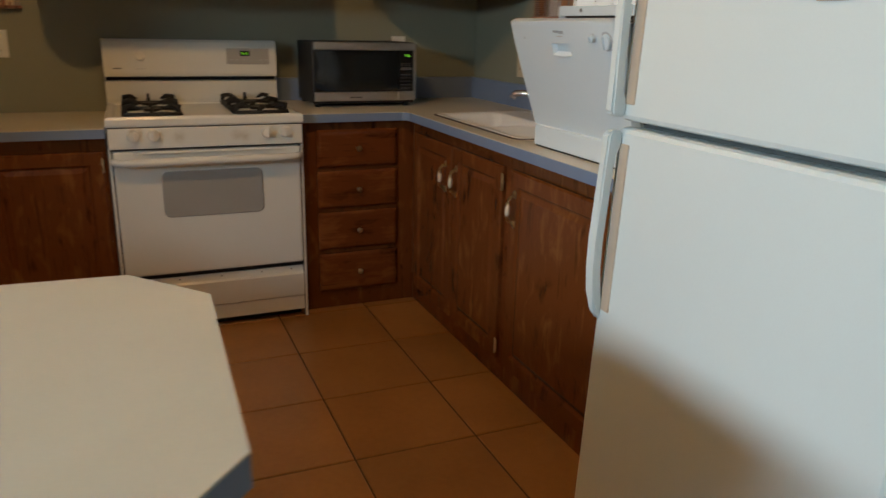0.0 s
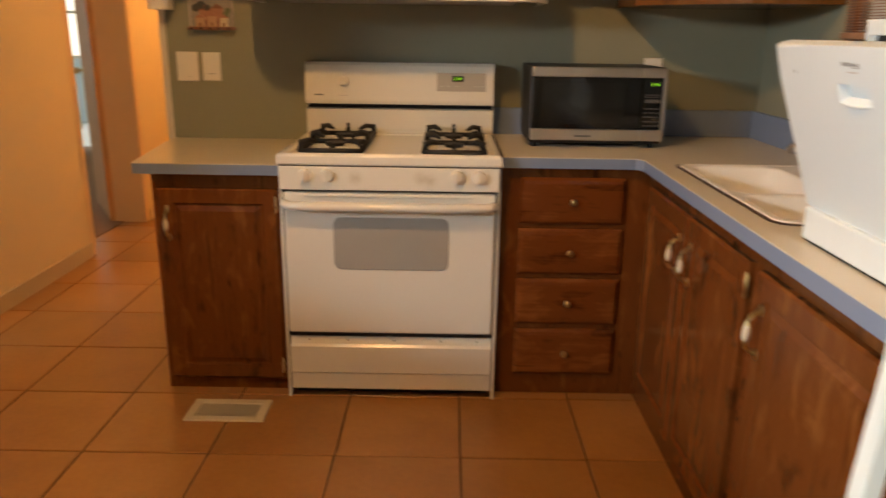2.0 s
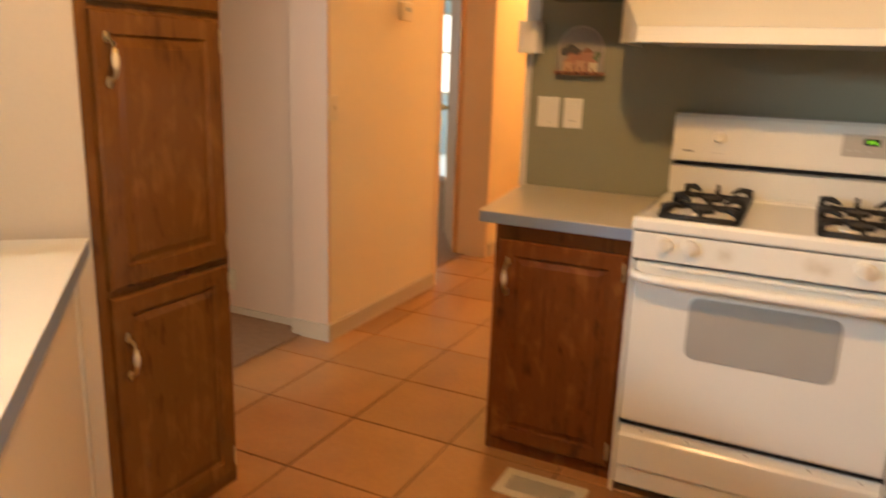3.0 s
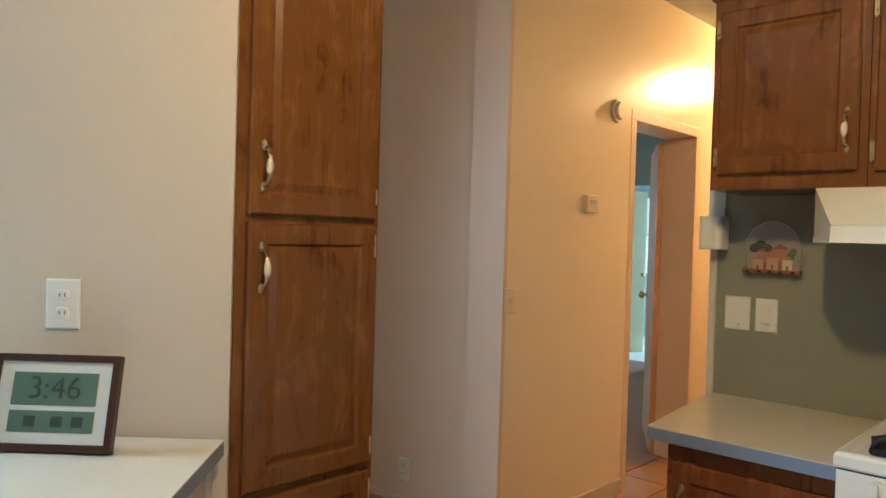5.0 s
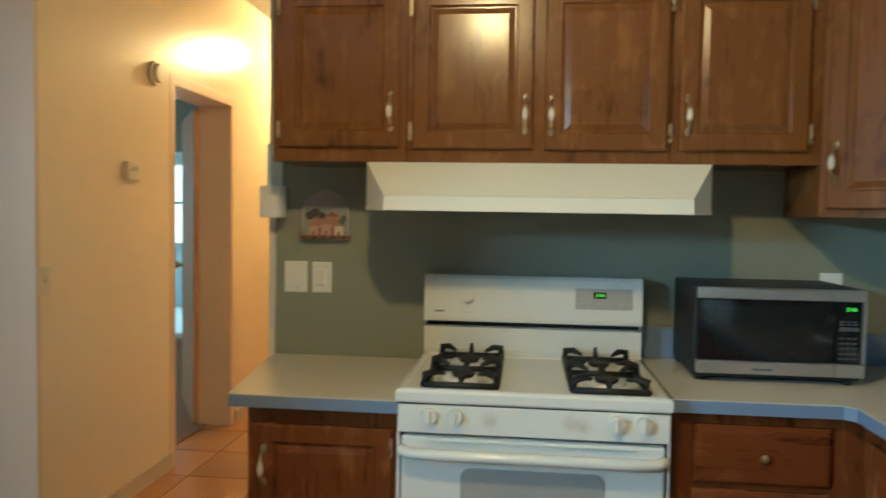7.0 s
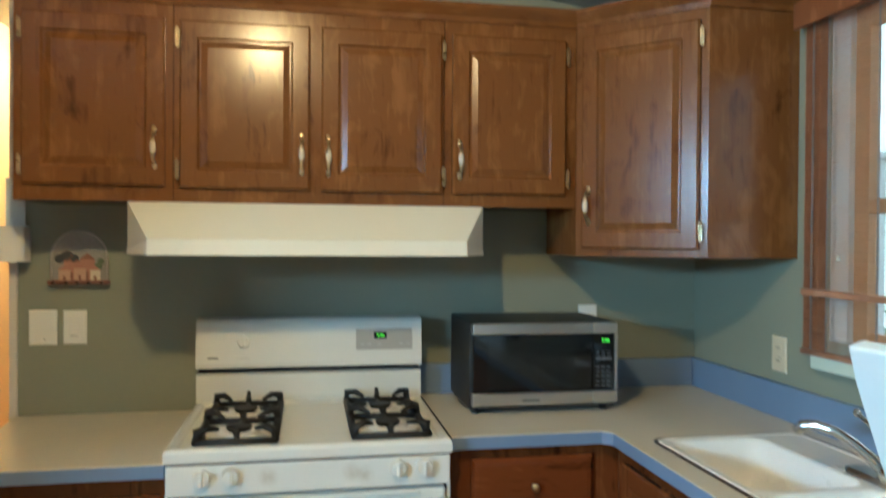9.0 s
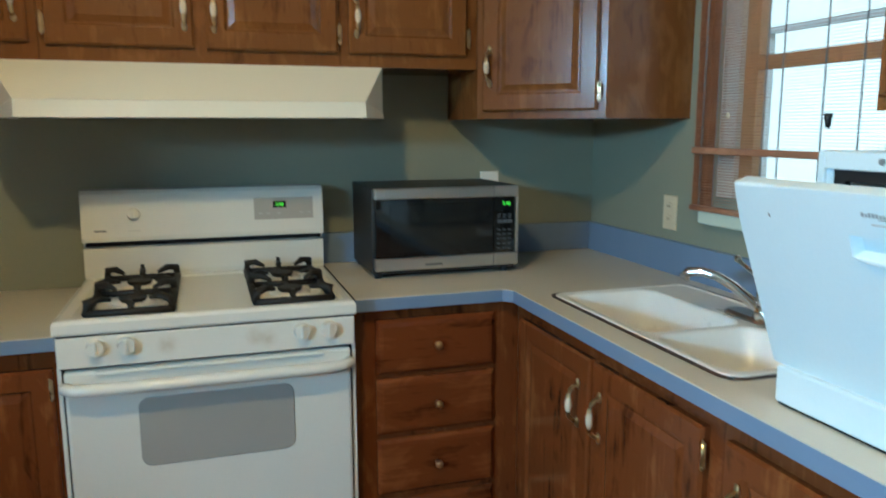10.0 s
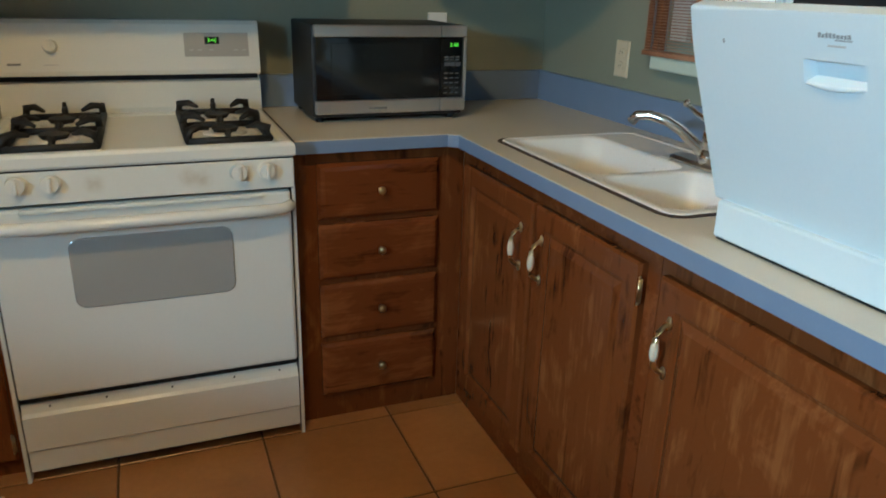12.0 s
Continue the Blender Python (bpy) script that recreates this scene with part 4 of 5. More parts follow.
# shade between oven door and drawer drawn as a black strip
part("drawer_shade", boxes((-0.364, 0.364, -0.640, -0.612, 0.242, 0.2615)), "dark", st, "black strip for the shade under the oven door")
sd = bmesh.new()
prof = [(-0.617, 0.036), (-0.650, 0.036), (-0.650, 0.098), (-0.656, 0.104), (-0.656, 0.205), (-0.648, 0.214), (-0.638, 0.240), (-0.617, 0.240)]
prevv = None
for x in (-0.366, 0.366):
    vv = [sd.verts.new((x, y, z)) for y, z in prof]
    sd.faces.new(vv)
    if prevv:
        for k in range(len(prof)):
            sd.faces.new((prevv[k], prevv[(k + 1) % len(prof)], vv[(k + 1) % len(prof)], vv[k]))
    prevv = vv
sdp = part("storage_drawer", sd, "white", st)
for x in (-0.30, -0.16, 0.01, 0.18, 0.31):
    part("screw_hole", boxes((x, x + 0.005, -0.6455, -0.640, 0.226, 0.230)), "dark", sdp, "small dark screw hole")

# ---- microwave ----
mw = thing("microwave", 0.74, -0.2, ZR, "black and stainless microwave oven on the countertop", "microwave")
part("body", boxes((0.498, 0.991, -0.362, -0.04, ZR + 0.014, 1.199), bevel=0.006), "black", mw)
md = part("door", boxes((0.505, 0.903, -0.382, -0.362, 0.975, 1.162), bevel=0.002), "blackgloss", mw, "black glass door")
part("door_screen", boxes((0.552, 0.843, -0.3845, -0.381, 0.992, 1.145), bevel=0.001), "screen", md, "dark perforated window screen")
for z0, z1, nm in ((1.1625, 1.198, "top_band"), (0.933, 0.9745, "bottom_band")):
    part(nm, boxes((0.502, 0.903, -0.388, -0.362, z0, z1), bevel=0.004), "steel", md, "brushed steel band")
    part(nm, boxes((0.905, 0.991, -0.388, -0.362, z0, z1), bevel=0.004), "steel", mw, "brushed steel band")
kp = part("keypad", boxes((0.905, 0.980, -0.383, -0.362, 0.975, 1.162), bevel=0.003), "blackgloss", mw, "black keypad")
part("side_band", boxes((0.9805, 0.992, -0.388, -0.362, 0.975, 1.162), bevel=0.003), "steel", mw, "brushed steel side band")
for row, z in enumerate((1.10, 1.092, 1.074, 1.050, 1.035, 1.020, 1.003, 0.988)):
    for col in range(3):
        x = 0.917 + col * 0.019
        part("key_print", boxes((x, x + 0.012 if row != 2 else x + 0.017, -0.3838, -0.3828, z, z + (0.004 if row != 2 else 0.012))), "key", kp, "pale key print")
text("digits", "3:46", 0.017, pose(0.949, -0.3836, 1.139, 90), "digits", kp, "green lit digits 3:46")
part("maker_mark", boxes((0.665, 0.725, -0.3888, -0.3878, 0.946, 0.953)), "ink", mw, "small dark maker's mark")
for x in (0.52, 0.96):
    for y in (-0.34, -0.07):
        bm = bmesh.new()
        cyl(bm, 0.012, 0.014, 0.0145, Matrix.Translation((x, y, ZR)), 12)
        part("foot", bm, "black", mw, "black rubber foot")

# ---- sink and faucet ----
sk = thing("double_sink", 1.17, -1.13, ZR, "white double-bowl sink with a dark edge set in the countertop", "sink")


def basin(ox0, ox1, oy0, oy1, bx0, bx1, by0, by1, depth):
    bm = bmesh.new()
    rows = [round_rect(ox0, ox1, oy0, oy1, 0.004), round_rect(ox0, ox1, oy0, oy1, 0.004), round_rect(bx0, bx1, by0, by1, 0.05), round_rect(bx0 + 0.006, bx1 - 0.006, by0 + 0.006, by1 - 0.006, 0.05), round_rect(bx0 + 0.025, bx1 - 0.025, by0 + 0.025, by1 - 0.025, 0.05), round_rect(bx0 + 0.05, bx1 - 0.05, by0 + 0.05, by1 - 0.05, 0.04)]
    zs = (ZR - 0.02, ZR + 0.003, ZR + 0.003, ZR - 0.004, ZR - depth + 0.02, ZR - depth)
    prev = None
    for pts, z in zip(rows, zs):
        vv = [bm.verts.new((x, y, z)) for x, y in pts]
        if prev:
            for k in range(len(vv)):
                f = bm.faces.new((prev[k], prev[(k + 1) % len(vv)], vv[(k + 1) % len(vv)], vv[k]))
                f.smooth = z < ZR
        prev = vv
    bm.faces.new(prev)
    return bm


part("basin", basin(0.960, 1.385, -1.200, -0.750, 0.968, 1.258, -1.192, -0.760, 0.14), "sink_white", sk, "white sink bowl")
part("basin", basin(0.960, 1.385, -1.505, -1.200, 0.968, 1.258, -1.492, -1.208, 0.14), "sink_white", sk, "white sink bowl")


def raised_ring(steps):
    """A closed band from one rounded rectangle to the next: (inset, radius, height)."""
    bm = bmesh.new()
    prev = None
    for d, r, z in steps:
        vv = [bm.verts.new((x, y, z)) for x, y in round_rect(0.936 + d, 1.409 - d, -1.529 + d, -0.726 - d, r, 8)]
        if prev:
            for k in range(len(vv)):
                bm.faces.new((prev[k], prev[(k + 1) % len(vv)], vv[(k + 1) % len(vv)], vv[k]))
        prev = vv
    return bm


part("rim_seal", raised_ring(((-0.002, 0.049, ZR - 0.002), (-0.0015, 0.049, ZR + 0.002), (0.010, 0.042, ZR + 0.0025), (0.010, 0.042, ZR - 0.002))), "seal", sk, "dark brown sealant line")
part("rim", raised_ring(((0.009, 0.042, ZR), (0.010, 0.041, ZR + 0.0035), (0.014, 0.038, ZR + 0.0055), (0.022, 0.034, ZR + 0.0055), (0.028, 0.030, ZR + 0.002))), "sink_white", sk, "white rolled rim")
for y in (-0.97, -1.35):
    bm = bmesh.new()
    cyl(bm, 0.042, 0.036, 0.004, Matrix.Translation((1.10, y, ZR - 0.14)), 24)
    part("drain", bm, "chrome", sk, "chrome drain")

fa = thing("kitchen_faucet", 1.29, -1.21, ZR + 0.007, "chrome single-lever kitchen faucet on the sink ledge", "faucet")
bm = bmesh.new()
prevv = None
for d, z in ((0.0, ZR + 0.007), (0.0, ZR + 0.012), (0.006, ZR + 0.020)):
    vv = [bm.verts.new((x, y, z)) for x, y in round_rect(1.262 + d, 1.322 - d, -1.335 + d, -1.085 - d, 0.022)]
    if prevv:
        for k in range(len(vv)):
            bm.faces.new((prevv[k], prevv[(k + 1) % len(vv)], vv[(k + 1) % len(vv)], vv[k]))
    else:
        bm.faces.new(vv[::-1])
    prevv = vv
bm.faces.new(prevv)
part("base_plate", bm, "steel", fa)
bm = bmesh.new()
cyl(bm, 0.028, 0.024, 0.03, Matrix.Translation((1.29, -1.21, ZR + 0.018)), 24)
cyl(bm, 0.023, 0.021, 0.05, Matrix.Translation((1.29, -1.21, ZR + 0.046)), 24)
ball(bm, 0.022, 0.022, 0.018, Matrix.Translation((1.29, -1.21, ZR + 0.098)), 0, 16)
part("post", bm, "chrome", fa)
bm = bmesh.new()
tube(bm, [(1.288, -1.208, ZR + 0.030), (1.270, -1.188, ZR + 0.056), (1.240, -1.155, ZR + 0.092), (1.213, -1.127, ZR + 0.113), (1.188, -1.099, ZR + 0.121), (1.166, -1.076, ZR + 0.118), (1.156, -1.066, ZR + 0.100)], [0.017, 0.0150, 0.0130, 0.0120, 0.0118, 0.0125, 0.0135], 14)
part("spout", bm, "chrome", fa)
bm = bmesh.new()
tube(bm, [(1.29, -1.21, ZR + 0.105), (1.292, -1.185, ZR + 0.118), (1.296, -1.14, ZR + 0.128), (1.30, -1.10, ZR + 0.142)], [0.009, 0.008, 0.006, 0.006], 10)
ball(bm, 0.010, 0.010, 0.010, Matrix.Translation((1.301, -1.092, ZR + 0.146)), 0, 12)
part("lever", bm, "chrome", fa)


# ---- switches, outlets and small wall things ----
def wall_plate(name, m, w, h, label, category, mat="plate", kind="outlet", wide=1):
    """A plate in the x-z plane, front to -y, with its middle at m."""
    ob = new(name)
    ob.matrix_basis = m
    tagged(ob, label, category)
    pm = m @ Matrix.Translation((-w / 2, 0, -h / 2))
    part("plate", rings(bmesh.new(), w, h, ((0, 0), (0, -0.003), (0.004, -0.006))), mat, ob, "", pm)
    if kind == "outlet":
        for z in (-0.021, 0.021):
            o = bmesh.new()
            vv0 = [o.verts.new((x, -0.006, z + zz)) for x, zz in round_rect(-0.016, 0.016, -0.013, 0.013, 0.009)]
            vv1 = [o.verts.new((x, -0.008, z + zz)) for x, zz in round_rect(-0.015, 0.015, -0.012, 0.012, 0.008)]
            for k in range(len(vv0)):
                o.faces.new((vv0[k], vv0[(k + 1) % len(vv0)], vv1[(k + 1) % len(vv0)], vv1[k]))
            o.faces.new(vv1)
            f = part("socket", o, mat, ob, "", m)
            for x in (-0.006, 0.006):
                part("slot", boxes((x - 0.001, x + 0.001, -0.0085, -0.0078, z - 0.004, z + 0.005)), "dark", f, "dark slot", m)
    elif kind == "rocker":
        part("rocker", rings(bmesh.new(), 0.034, 0.068, ((0, 0), (0, -0.003), (0.002, -0.005))), mat, ob, "", m @ Matrix.Translation((-0.017, -0.005, -0.034)))
        part("print", boxes((-0.012, 0.012, -0.0108, -0.0098, -0.029, -0.027)), "ink", ob, "dark print line", m)
    elif kind == "toggle":
        part("toggle", boxes((-0.005, 0.005, -0.016, -0.005, -0.010, 0.012), bevel=0.002), mat, ob, "", m)
    elif kind == "blank":
        part("print", boxes((0.004, 0.009, -0.0065, -0.0055, -0.041, -0.038)), "ink", ob, "small dark mark", m)
    return ob


wall_plate("blank_plate", pose(-0.884, -0.001, 1.163), 0.088, 0.118, "white plastic cover plate on the green wall", "wall plate", kind="blank")
wall_plate("light_switch", pose(-0.784, -0.001, 1.163), 0.074, 0.115, "white plastic light switch on the green wall", "light switch", kind="rocker")
wall_plate("outlet", pose(1.036, -0.001, 1.165), 0.074, 0.115, "white plastic outlet behind the microwave", "outlet")
wall_plate("outlet", pose(1.479, -0.537, 1.106, 0, 0, -90), 0.074, 0.115, "ivory plastic outlet beside the window", "outlet", "ivory")
wall_plate("outlet", pose(-1.7345, -1.9465, 1.215, 0, 0, 45), 0.080, 0.120, "white plastic outlet over the breakfast bar", "outlet")
wall_plate("outlet", pose(-2.60, 0.054, 0.19), 0.074, 0.115, "white plastic outlet low on the cream wall", "outlet", "ivory")
wall_plate("light_switch", pose(-1.919, 0.02, 1.122, 0, 0, 90), 0.074, 0.115, "cream light switch on the hall wall", "light switch", "hallplastic", "toggle")
th = new("thermostat")
th.matrix_basis = pose(-1.919, 0.655, 1.59, 0, 0, 90)
tagged(th, "cream wall thermostat in the hall", "thermostat")
part("case", boxes((-0.055, 0.055, -0.03, 0, -0.045, 0.045), bevel=0.005), "hallplastic", th, "", world_of(th))
part("dial_window", boxes((-0.03, 0.03, -0.0315, -0.0295, 0.0, 0.02)), "grey", th, "grey scale window", world_of(th))
sm = new("smoke_detector")
sm.matrix_basis = pose(-1.919, 0.90, 2.10, 0, 0, 90)
tagged(sm, "round cream smoke detector on the hall wall", "smoke detector")
bm = bmesh.new()
cyl(bm, 0.062, 0.060, 0.02, pose(0, 0, 0, 90), 28)
cyl(bm, 0.050, 0.042, 0.02, pose(0, -0.018, 0, 90), 28)
part("case", bm, "hallplastic", sm, "", world_of(sm))

# rounded wall plaque with painted cottages and pegs
pq = thing("wall_plaque", -0.767, -0.001, 1.31, "arched painted wall plaque with little houses and a peg rail", "wall plaque")
bm = bmesh.new()
arch = [(-0.088 + 0.0, 0.0)] + [(0.088 * math.cos(radians(a)), 0.075 + 0.090 * math.sin(radians(a))) for a in range(180, -1, -12)] + [(0.088, 0.0)]
f0 = [bm.verts.new((-0.767 + x, -0.016, 1.322 + z)) for x, z in arch]
f1 = [bm.verts.new((-0.767 + x, -0.002, 1.322 + z)) for x, z in arch]
bm.faces.new(f0)
bm.faces.new(f1[::-1])
for k in range(len(arch)):
    bm.faces.new((f0[k], f1[k], f1[(k + 1) % len(arch)], f0[(k + 1) % len(arch)]))
pl = part("board", bm, "plaque", pq, "grey painted arched board")
bm = bmesh.new()
tube(bm, [(-0.767 + x, -0.016, 1.322 + z) for x, z in arch], 0.0038, 8)
part("border", bm, "plaque_edge", pl, "pale raised border")
part("rail", boxes((-0.862, -0.672, -0.035, -0.002, 1.308, 1.322), bevel=0.003), "brown_paint", pq, "brown peg rail")
for x in (-0.84, -0.80, -0.765, -0.73, -0.69):
    bm = bmesh.new()
    cyl(bm, 0.004, 0.005, 0.018, pose(x, -0.034, 1.314, 90), 10)
    part("peg", bm, "frame_dark", pq, "dark peg")
for x, w, hgt, roof, y, mat, top in ((-0.790, 0.050, 0.062, 0.022, -0.0185, "coral", "brown_paint"), (-0.742, 0.046, 0.070, 0.020, -0.0185, "coral", "brown_paint"), (-0.812, 0.036, 0.034, 0.016, -0.023, "peach", "coral"), (-0.764, 0.036, 0.040, 0.016, -0.023, "peach", "coral"), (-0.716, 0.030, 0.034, 0.014, -0.023, "vent", "coral")):
    bm = bmesh.new()
    prism(bm, ((x - w / 2, y), (x + w / 2, y), (x + w / 2, -0.0155), (x - w / 2, -0.0155)), 1.322, 1.322 + hgt)
    house = part("painted_house", bm, mat, pq)
    bm = bmesh.new()
    gable = [bm.verts.new((x + dx * (w / 2 + 0.003), yy, 1.322 + hgt + dz)) for yy in (y - 0.001, -0.0155) for dx, dz in ((-1, 0), (1, 0), (0, roof))]
    for f in ((0, 1, 2), (5, 4, 3), (0, 2, 5, 3), (1, 4, 5, 2), (0, 3, 4, 1)):
        bm.faces.new([gable[i] for i in f])
    part("painted_roof", bm, top, house)
    part("painted_door", boxes((x - 0.004, x + 0.004, y - 0.0006, y + 0.001, 1.3225, 1.3225 + hgt * 0.4)), "brown_paint", house)
bm = bmesh.new()
for dx, dz, r in ((-0.022, 0.0, 0.017), (0.0, 0.008, 0.021), (0.022, 0.0, 0.016)):
    ball(bm, r, 0.004, r * 0.9, Matrix.Translation((-0.806 + dx, -0.0165, 1.394 + dz)), 0, 14)
part("painted_tree", bm, "dark_paint", pq, "dark painted tree top")
bm = bmesh.new()
for dx, dz, r in ((0.0, 0.0, 0.013), (0.008, 0.016, 0.011)):
    ball(bm, r, 0.004, r * 1.1, Matrix.Translation((-0.708 + dx, -0.0170, 1.368 + dz)), 0, 12)
part("painted_bush", bm, "green_paint", pq, "dull green painted bush")

ds = thing("paper_dispenser", -0.95, -0.03, 1.385, "white plastic dispenser hung at the wall's corner", "dispenser")
bm = bmesh.new()
prism(bm, round_rect(-0.995, -0.912, -0.105, -0.014, 0.022), 1.385, 1.50)
part("case", bm, "plate", ds)
part("back_plate", boxes((-0.995, -0.935, -0.0135, -0.0125, 1.47, 1.66)), "cool_white", ds, "grey white back plate")
bm = bmesh.new()
tube(bm, [(-0.872 + 0.004, -0.15, 1.70), (-0.885, -0.15, 1.70), (-0.892, -0.15, 1.712), (-0.885, -0.15, 1.724), (-0.870, -0.15, 1.724)], 0.0025, 8)
hk = thing("cup_hook", -0.875, -0.15, 1.70, "small brass hook on the cabinet's side", "hook")
part("hook", bm, "brass", hk)

# ---- hall door and the rooms behind it ----
dc = thing("door_casing", -1.98, 1.5, 0, "cream wooden casing round the hall doorway", "door casing", kind="structure")
for nm, row in (("jamb", (-2.142, -1.9175, 1.07, 1.13, 0, 2.08)), ("jamb", (-2.142, -1.9175, 1.90, 1.96, 0, 2.08)), ("head", (-2.142, -1.9175, 1.07, 1.96, 2.08, 2.14))):
    part(nm, boxes(row, bevel=0.004), "jambpaint", dc)
hd = new("door_1")
hd.matrix_basis = pose(-2.15, 1.885, 0.01, 0, 0, 121)
tagged(hd, "tan wooden hall door standing open", "door", kind="structure")
HM = world_of(hd)
part("leaf", boxes((0.0, 0.75, -0.018, 0.018, 0.0, 2.05), bevel=0.003), "doorwood", hd, "", HM)
for s in (-1, 1):
    bm = bmesh.new()
    cyl(bm, 0.025, 0.022, 0.006, HM @ pose(0.69, s * 0.018, 1.0, -s * 90), 20)
    cyl(bm, 0.010, 0.010, 0.03, HM @ pose(0.69, s * 0.018, 1.0, -s * 90), 14)
    ball(bm, 0.026, 0.022, 0.026, HM @ Matrix.Translation((0.69, s * 0.058, 1.0)), 0, 16)
    part("door_knob", bm, "brass", hd, "brass door knob")
pd = new("door_2")
pd.matrix_basis = pose(-4.70, 5.32, 0.01, 0, 0, 67)
tagged(pd, "pale yellow door standing open in the far room", "door", kind="structure")
PM = world_of(pd)
part("leaf", boxes((0.0, 0.74, -0.018, 0.018, 0.0, 2.03), bevel=0.003), "paledoor", pd, "", PM)
bm = bmesh.new()
ball(bm, 0.026, 0.03, 0.026, PM @ Matrix.Translation((0.68, -0.05, 0.98)), 0, 14)
part("door_knob", bm, "brass", pd, "brass door knob")
# left half is the visible window; right half added round the fill lamp
wb = thing("window_2", -4.36, 7.5, 0.9, "white framed window of the bright room, right half added for a fill lamp", "window", kind="structure")
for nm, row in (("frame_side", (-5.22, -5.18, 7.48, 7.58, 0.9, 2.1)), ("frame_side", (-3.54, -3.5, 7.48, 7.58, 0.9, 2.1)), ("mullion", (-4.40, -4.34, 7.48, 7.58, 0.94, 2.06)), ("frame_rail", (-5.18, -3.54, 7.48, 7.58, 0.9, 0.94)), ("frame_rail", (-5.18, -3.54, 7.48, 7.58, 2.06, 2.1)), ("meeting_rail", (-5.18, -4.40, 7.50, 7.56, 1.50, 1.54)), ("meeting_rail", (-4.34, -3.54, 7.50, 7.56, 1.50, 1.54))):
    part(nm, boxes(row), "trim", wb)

# ---- clock on the breakfast bar ----
ck = new("digital_clock")
ck.matrix_basis = pose(-1.586, -2.028, 0.906, -14, 0, 43)
tagged(ck, "digital clock in a dark wooden frame leaning on the bar", "clock")
CM = world_of(ck)
W2, H2 = 0.140, 0.212
for nm, row in (("frame_side", (-W2, -W2 + 0.016, -0.012, 0.012, 0, H2)), ("frame_side", (W2 - 0.016, W2, -0.012, 0.012, 0, H2)), ("frame_rail", (-W2 + 0.016, W2 - 0.016, -0.012, 0.012, 0, 0.018)), ("frame_rail", (-W2 + 0.016, W2 - 0.016, -0.012, 0.012, H2 - 0.016, H2))):
    part(nm, boxes(row, bevel=0.002), "frame_dark", ck, "dark wooden frame", CM)
part("face", boxes((-W2 + 0.016, W2 - 0.016, -0.004, 0.008, 0.018, H2 - 0.016)), "mat", ck, "pale grey face", CM)
part("screen", boxes((-0.094, 0.094, -0.0055, -0.0035, 0.100, 0.172)), "lcd", ck, "grey green time display", CM)
part("screen", boxes((-0.094, 0.094, -0.0055, -0.0035, 0.042, 0.089)), "lcd", ck, "grey green date display", CM)
text("digits", "3:46", 0.070, CM @ pose(0.0, -0.0059, 0.136, 90), "lcd_ink", ck, "dark digits 3:46")
for x in (-0.06, 0.0, 0.045):
    part("date_print", boxes((x, x + 0.025, -0.006, -0.005, 0.054, 0.077)), "lcd_ink", ck, "dark date print", CM)
part("easel", boxes((-0.02, 0.02, 0.012, 0.020, 0.0, 0.12)), "frame_dark", ck, "", CM)

# ---- floor register ----
vr = thing("floor_register", -0.572, -0.765, 0, "almond metal floor register in front of the cabinet", "floor register")
bm = boxes((-0.712, -0.680, -0.845, -0.690, -0.003, 0.006), (-0.464, -0.432, -0.845, -0.690, -0.003, 0.006), (-0.680, -0.464, -0.845, -0.815, -0.003, 0.006), (-0.680, -0.464, -0.720, -0.690, -0.003, 0.006), bevel=0.002)
part("frame", bm, "vent", vr)
# no depth here: the duct's shade is a flat black sheet
part("duct", boxes((-0.680, -0.464, -0.815, -0.720, -0.003, 0.0005)), "dark", vr, "black sheet for the shade in the duct")
for k in range(19):
    x = -0.676 + k * 0.0114
    part("louver", boxes((x, x + 0.0055, -0.815, -0.720, 0.0005, 0.005)), "vent", vr)

# ---- kitchen window with a wooden blind ----
wi = thing("window_1", 1.5, -1.13, 1.13, "brown wooden kitchen window over the sink", "window", kind="structure")
for nm, row, mat in (("casing", (1.452, 1.482, -0.745, -0.682, 1.135, 2.19), "casing"), ("casing", (1.452, 1.482, -1.583, -1.52, 1.135, 2.19), "casing"), ("casing", (1.452, 1.482, -1.52, -0.745, 2.12, 2.19), "casing"),
                     ("sash_stile", (1.50, 1.535, -0.885, -0.830, 1.18, 2.12), "sash"), ("sash_stile", (1.50, 1.535, -1.52, -1.46, 1.18, 2.12), "sash"), ("meeting_rail", (1.50, 1.535, -1.46, -0.885, 1.545, 1.585), "sash"), ("sash_rail", (1.50, 1.535, -1.46, -0.885, 1.18, 1.215), "sash"), ("sash_rail", (1.50, 1.535, -1.46, -0.885, 2.06, 2.12), "sash")):
    part(nm, boxes(row, bevel=0.003), mat, wi)
part("reveal", boxes((1.484, 1.54, -0.829, -0.757, 1.18, 2.12)), "trim", wi, "white window liner")
for z0, z1 in ((1.215, 1.545), (1.585, 2.06)):
    g = part("pane", boxes((1.515, 1.519, -1.46, -0.885, z0, z1)), "glass", wi, "clear window pane")
    g.visible_shadow = False
part("sill", boxes((1.44, 1.54, -1.54, -0.73, 1.095, 1.135), bevel=0.006), "sill", wi, "pale green white sill")
bl = thing("wooden_blind", 1.44, -1.1, 1.13, "brown woven matchstick blind lowered over the window", "blind")
part("head_rail", boxes((1.425, 1.452, -1.50, -0.675, 2.13, 2.17), bevel=0.003), "slat", bl)
part("valance", boxes((1.415, 1.425, -1.50, -0.672, 2.10, 2.18), bevel=0.002), "casing", bl)
slat = bmesh.new()
box(slat, -0.0011, 0.0011, -0.40, 0.40, -0.0011, 0.0011)
sm_ = bpy.data.meshes.new("slat")
slat.to_mesh(sm_)
slat.free()
sm_.materials.append(M["slat"])
z = 1.152
base = world_of(bl).inverted()
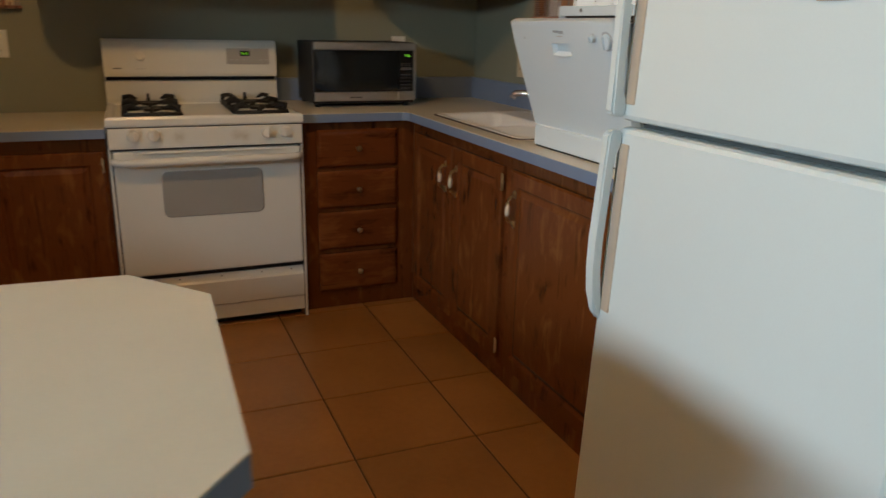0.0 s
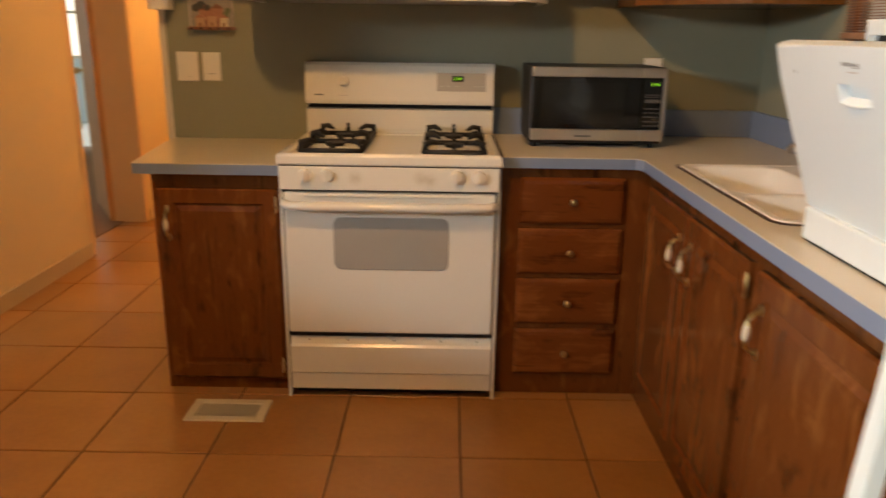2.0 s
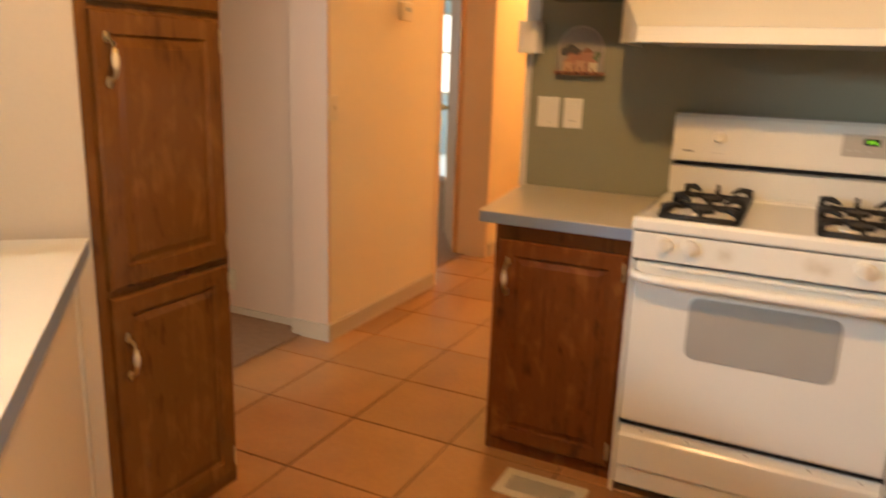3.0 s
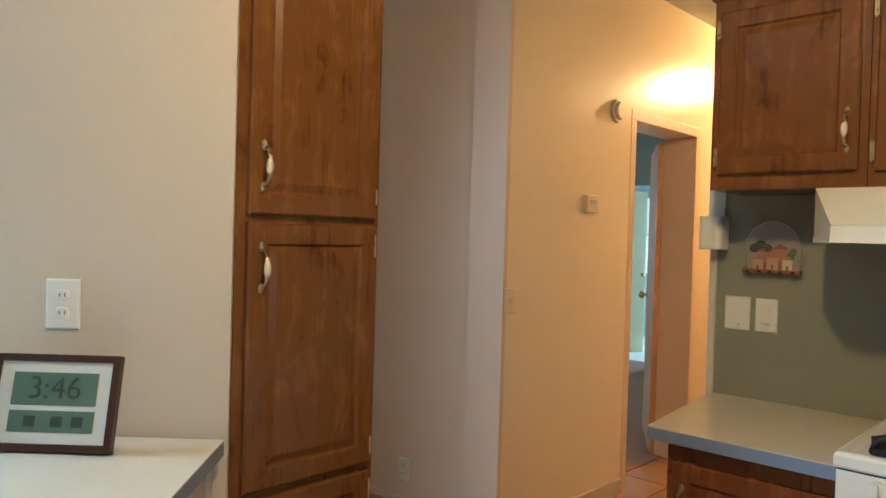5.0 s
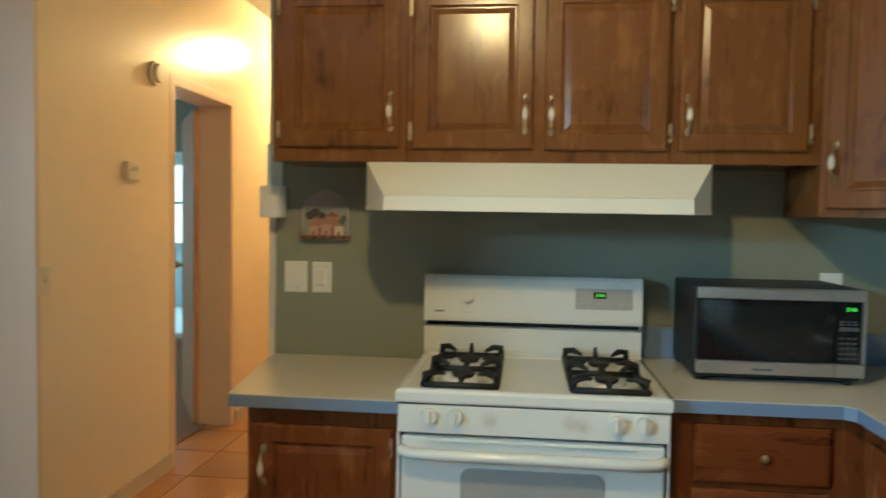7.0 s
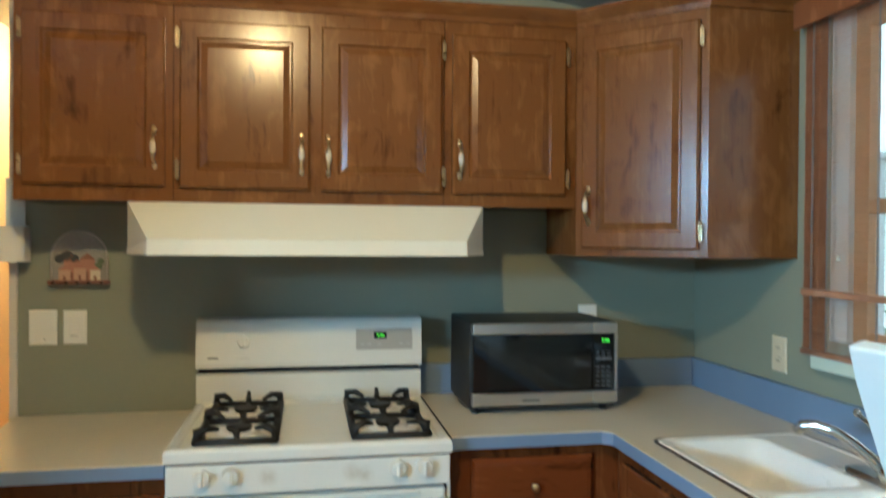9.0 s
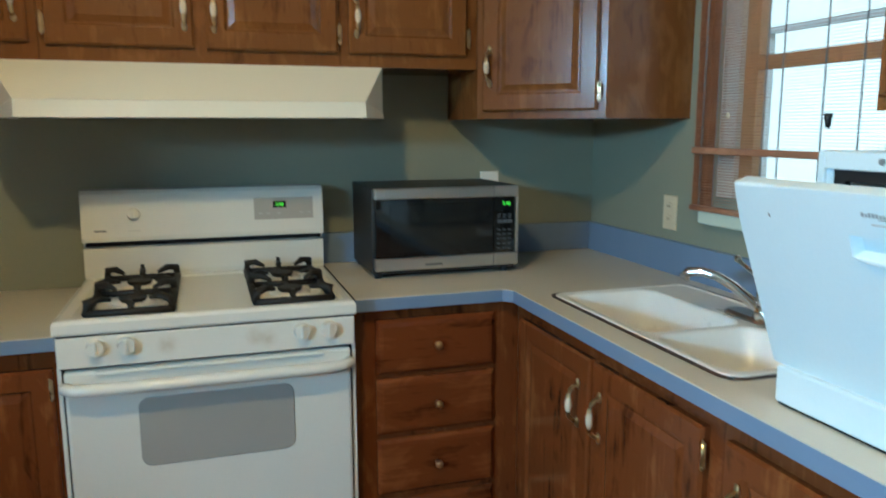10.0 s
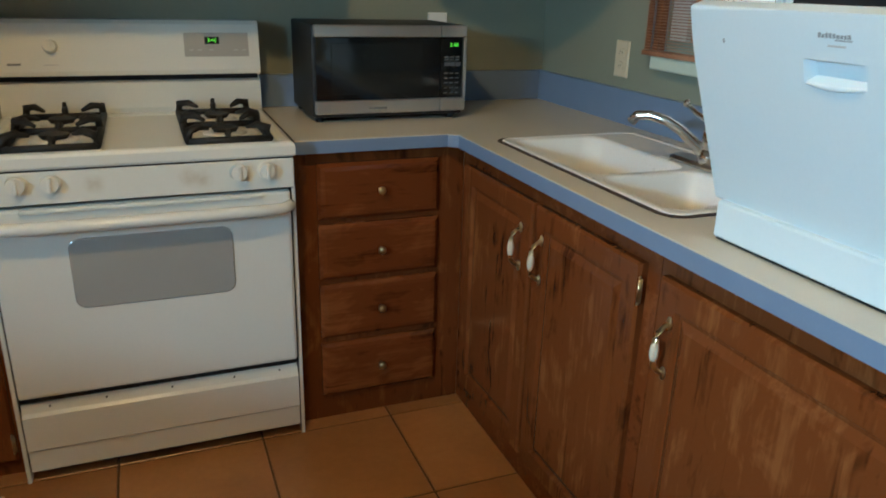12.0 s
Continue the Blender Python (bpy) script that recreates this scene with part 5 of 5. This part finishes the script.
while z < 2.11:
    ob = new("slat", sm_)
    ob.parent = bl
    ob.matrix_basis = base @ pose(1.439 + random.uniform(-0.001, 0.001), -1.098, z, random.uniform(-0.06, 0.06), 0, 0)
    z += 0.0082 + random.uniform(-0.0006, 0.0006)
for z0, z1 in ((1.135, 1.150), (1.308, 1.328)):
    part("bottom_rail", boxes((1.430, 1.450, -1.50, -0.698, z0, z1), bevel=0.003), "slat", bl)
for y in (-0.735, -0.80, -0.99, -1.05, -1.19, -1.30, -1.38, -1.47):
    for dx in (-0.0022, 0.0022):
        bm = bmesh.new()
        tube(bm, [(1.439 + dx, y, 1.14), (1.439 + dx, y, 2.13)], 0.0013, 5)
        part("cord", bm, "ink", bl, "thin dark cord")
bm = bmesh.new()
cyl(bm, 0.006, 0.011, 0.035, Matrix.Translation((1.424, -1.225, 1.385)), 12)
part("cord_tassel", bm, "black", bl, "dark cord tassel")
bm = bmesh.new()
ball(bm, 0.007, 0.007, 0.009, Matrix.Translation((1.422, -0.865, 1.42)), 0, 10)
part("cord_knob", bm, "porcelain", bl, "small white cord knob")

# ---- outside the window ----
structure("ground", boxes((-120, 120, -120, 120, -0.7, -0.6)), "grass", "lawn round the house", "ground")
# glowing sheet added to whiten the view; it also lights the kitchen
structure("backdrop", boxes((14.0, 14.1, -24, 28, -0.7, 30.0)), "backdrop", "glowing sheet added as the white view outside the window", "backdrop")
# second glowing sheet, added because the far window came out dim
structure("backdrop_north", boxes((-16, 4, 15.0, 15.1, -0.7, 12.0)), "backdrop", "glowing sheet added to brighten the far window", "backdrop")
# unseen reflector: pale slab added to throw light up at the porch frame
structure("patio", boxes((1.66, 6.0, -5.0, 6.0, -0.6, -0.5)), "concrete", "unseen pale slab added to bounce light onto the porch", "patio")
po = thing("porch", 3.6, 0.6, -0.5, "white open porch frame on posts outside the window", "porch")
part("beam", boxes((4.2, 4.27, -3.0, 5.0, 2.1, 2.15)), "siding", po)
for y in (-0.4, 2.2):
    part("post", boxes((4.2, 4.27, y, y + 0.07, -0.5, 2.1)), "siding", po)
hg = bmesh.new()
rnd = random.Random(5)
for k in range(900):
    x, y, z = rnd.uniform(6.3, 7.2), rnd.uniform(-3, 7), -0.6 + abs(rnd.gauss(0, 0.55))
    s = rnd.uniform(0.05, 0.13)
    q = Matrix.LocRotScale((x, y, z), Euler((rnd.uniform(0, 6), rnd.uniform(0, 6), rnd.uniform(0, 6))), (s, s * 0.5, s))
    vv = [hg.verts.new(q @ Vector(p)) for p in ((-1, 0, 0), (0, 0.6, 0.2), (1, 0, 0), (0, -0.6, 0.2))]
    hg.faces.new(vv)
tagged(part("hedge", hg, "leaf"), "low green hedge beyond the porch", "hedge", kind="stuff")

# ---- lamps ----
def ceiling_lamp(x, y, drop, mat, label):
    z = ceil_z(x)
    ob = thing("ceiling_light", x, y, z - drop, label, "ceiling light")
    bm = bmesh.new()
    cyl(bm, 0.10, 0.13, 0.03, Matrix.Translation((x, y, z - 0.05)), 28)
    part("canopy", bm, "brass", ob, "brass canopy")
    for k in range(2):
        a = math.pi * k
        bm = bmesh.new()
        cyl(bm, 0.02, 0.02, 0.05, Matrix.Translation((x + 0.06 * math.cos(a), y, z - 0.075)), 14)
        ball(bm, 0.028, 0.028, 0.03, Matrix.Translation((x + 0.06 * math.cos(a), y, z - 0.085)), 0, 14)
        part("bulb", bm, mat, ob, "lit bulb")
    return ob


ceiling_lamp(-0.23, -1.95, 0.16, "globe", "ceiling light with two lit bulbs")
ceiling_lamp(-1.42, 2.85, 0.16, "hall_globe", "hall ceiling light with two warm lit bulbs")


# ---- floor tiles ----
T = 0.4065
tb = bmesh.new()
box(tb, -T / 2 + 0.0035, T / 2 - 0.0035, -T / 2 + 0.0035, T / 2 - 0.0035, -0.012, 0.0, 0.002, 1)
tile_mesh = bpy.data.meshes.new("tile")
tb.to_mesh(tile_mesh)
tb.free()
tile_mesh.materials.append(M["tile"])
for i in range(-5, 4):
    for j in range(-12, 15):
        x, y = -0.153 + (i + 0.5) * T, -1.046 + (j + 0.5) * T
        if x - T / 2 < -2.25 or (y > 0.2 and x > -0.7):
            continue
        ob = new("tile", tile_mesh)
        ob.parent = floor
        ob.location = (x, y, random.uniform(-0.0006, 0.0006))
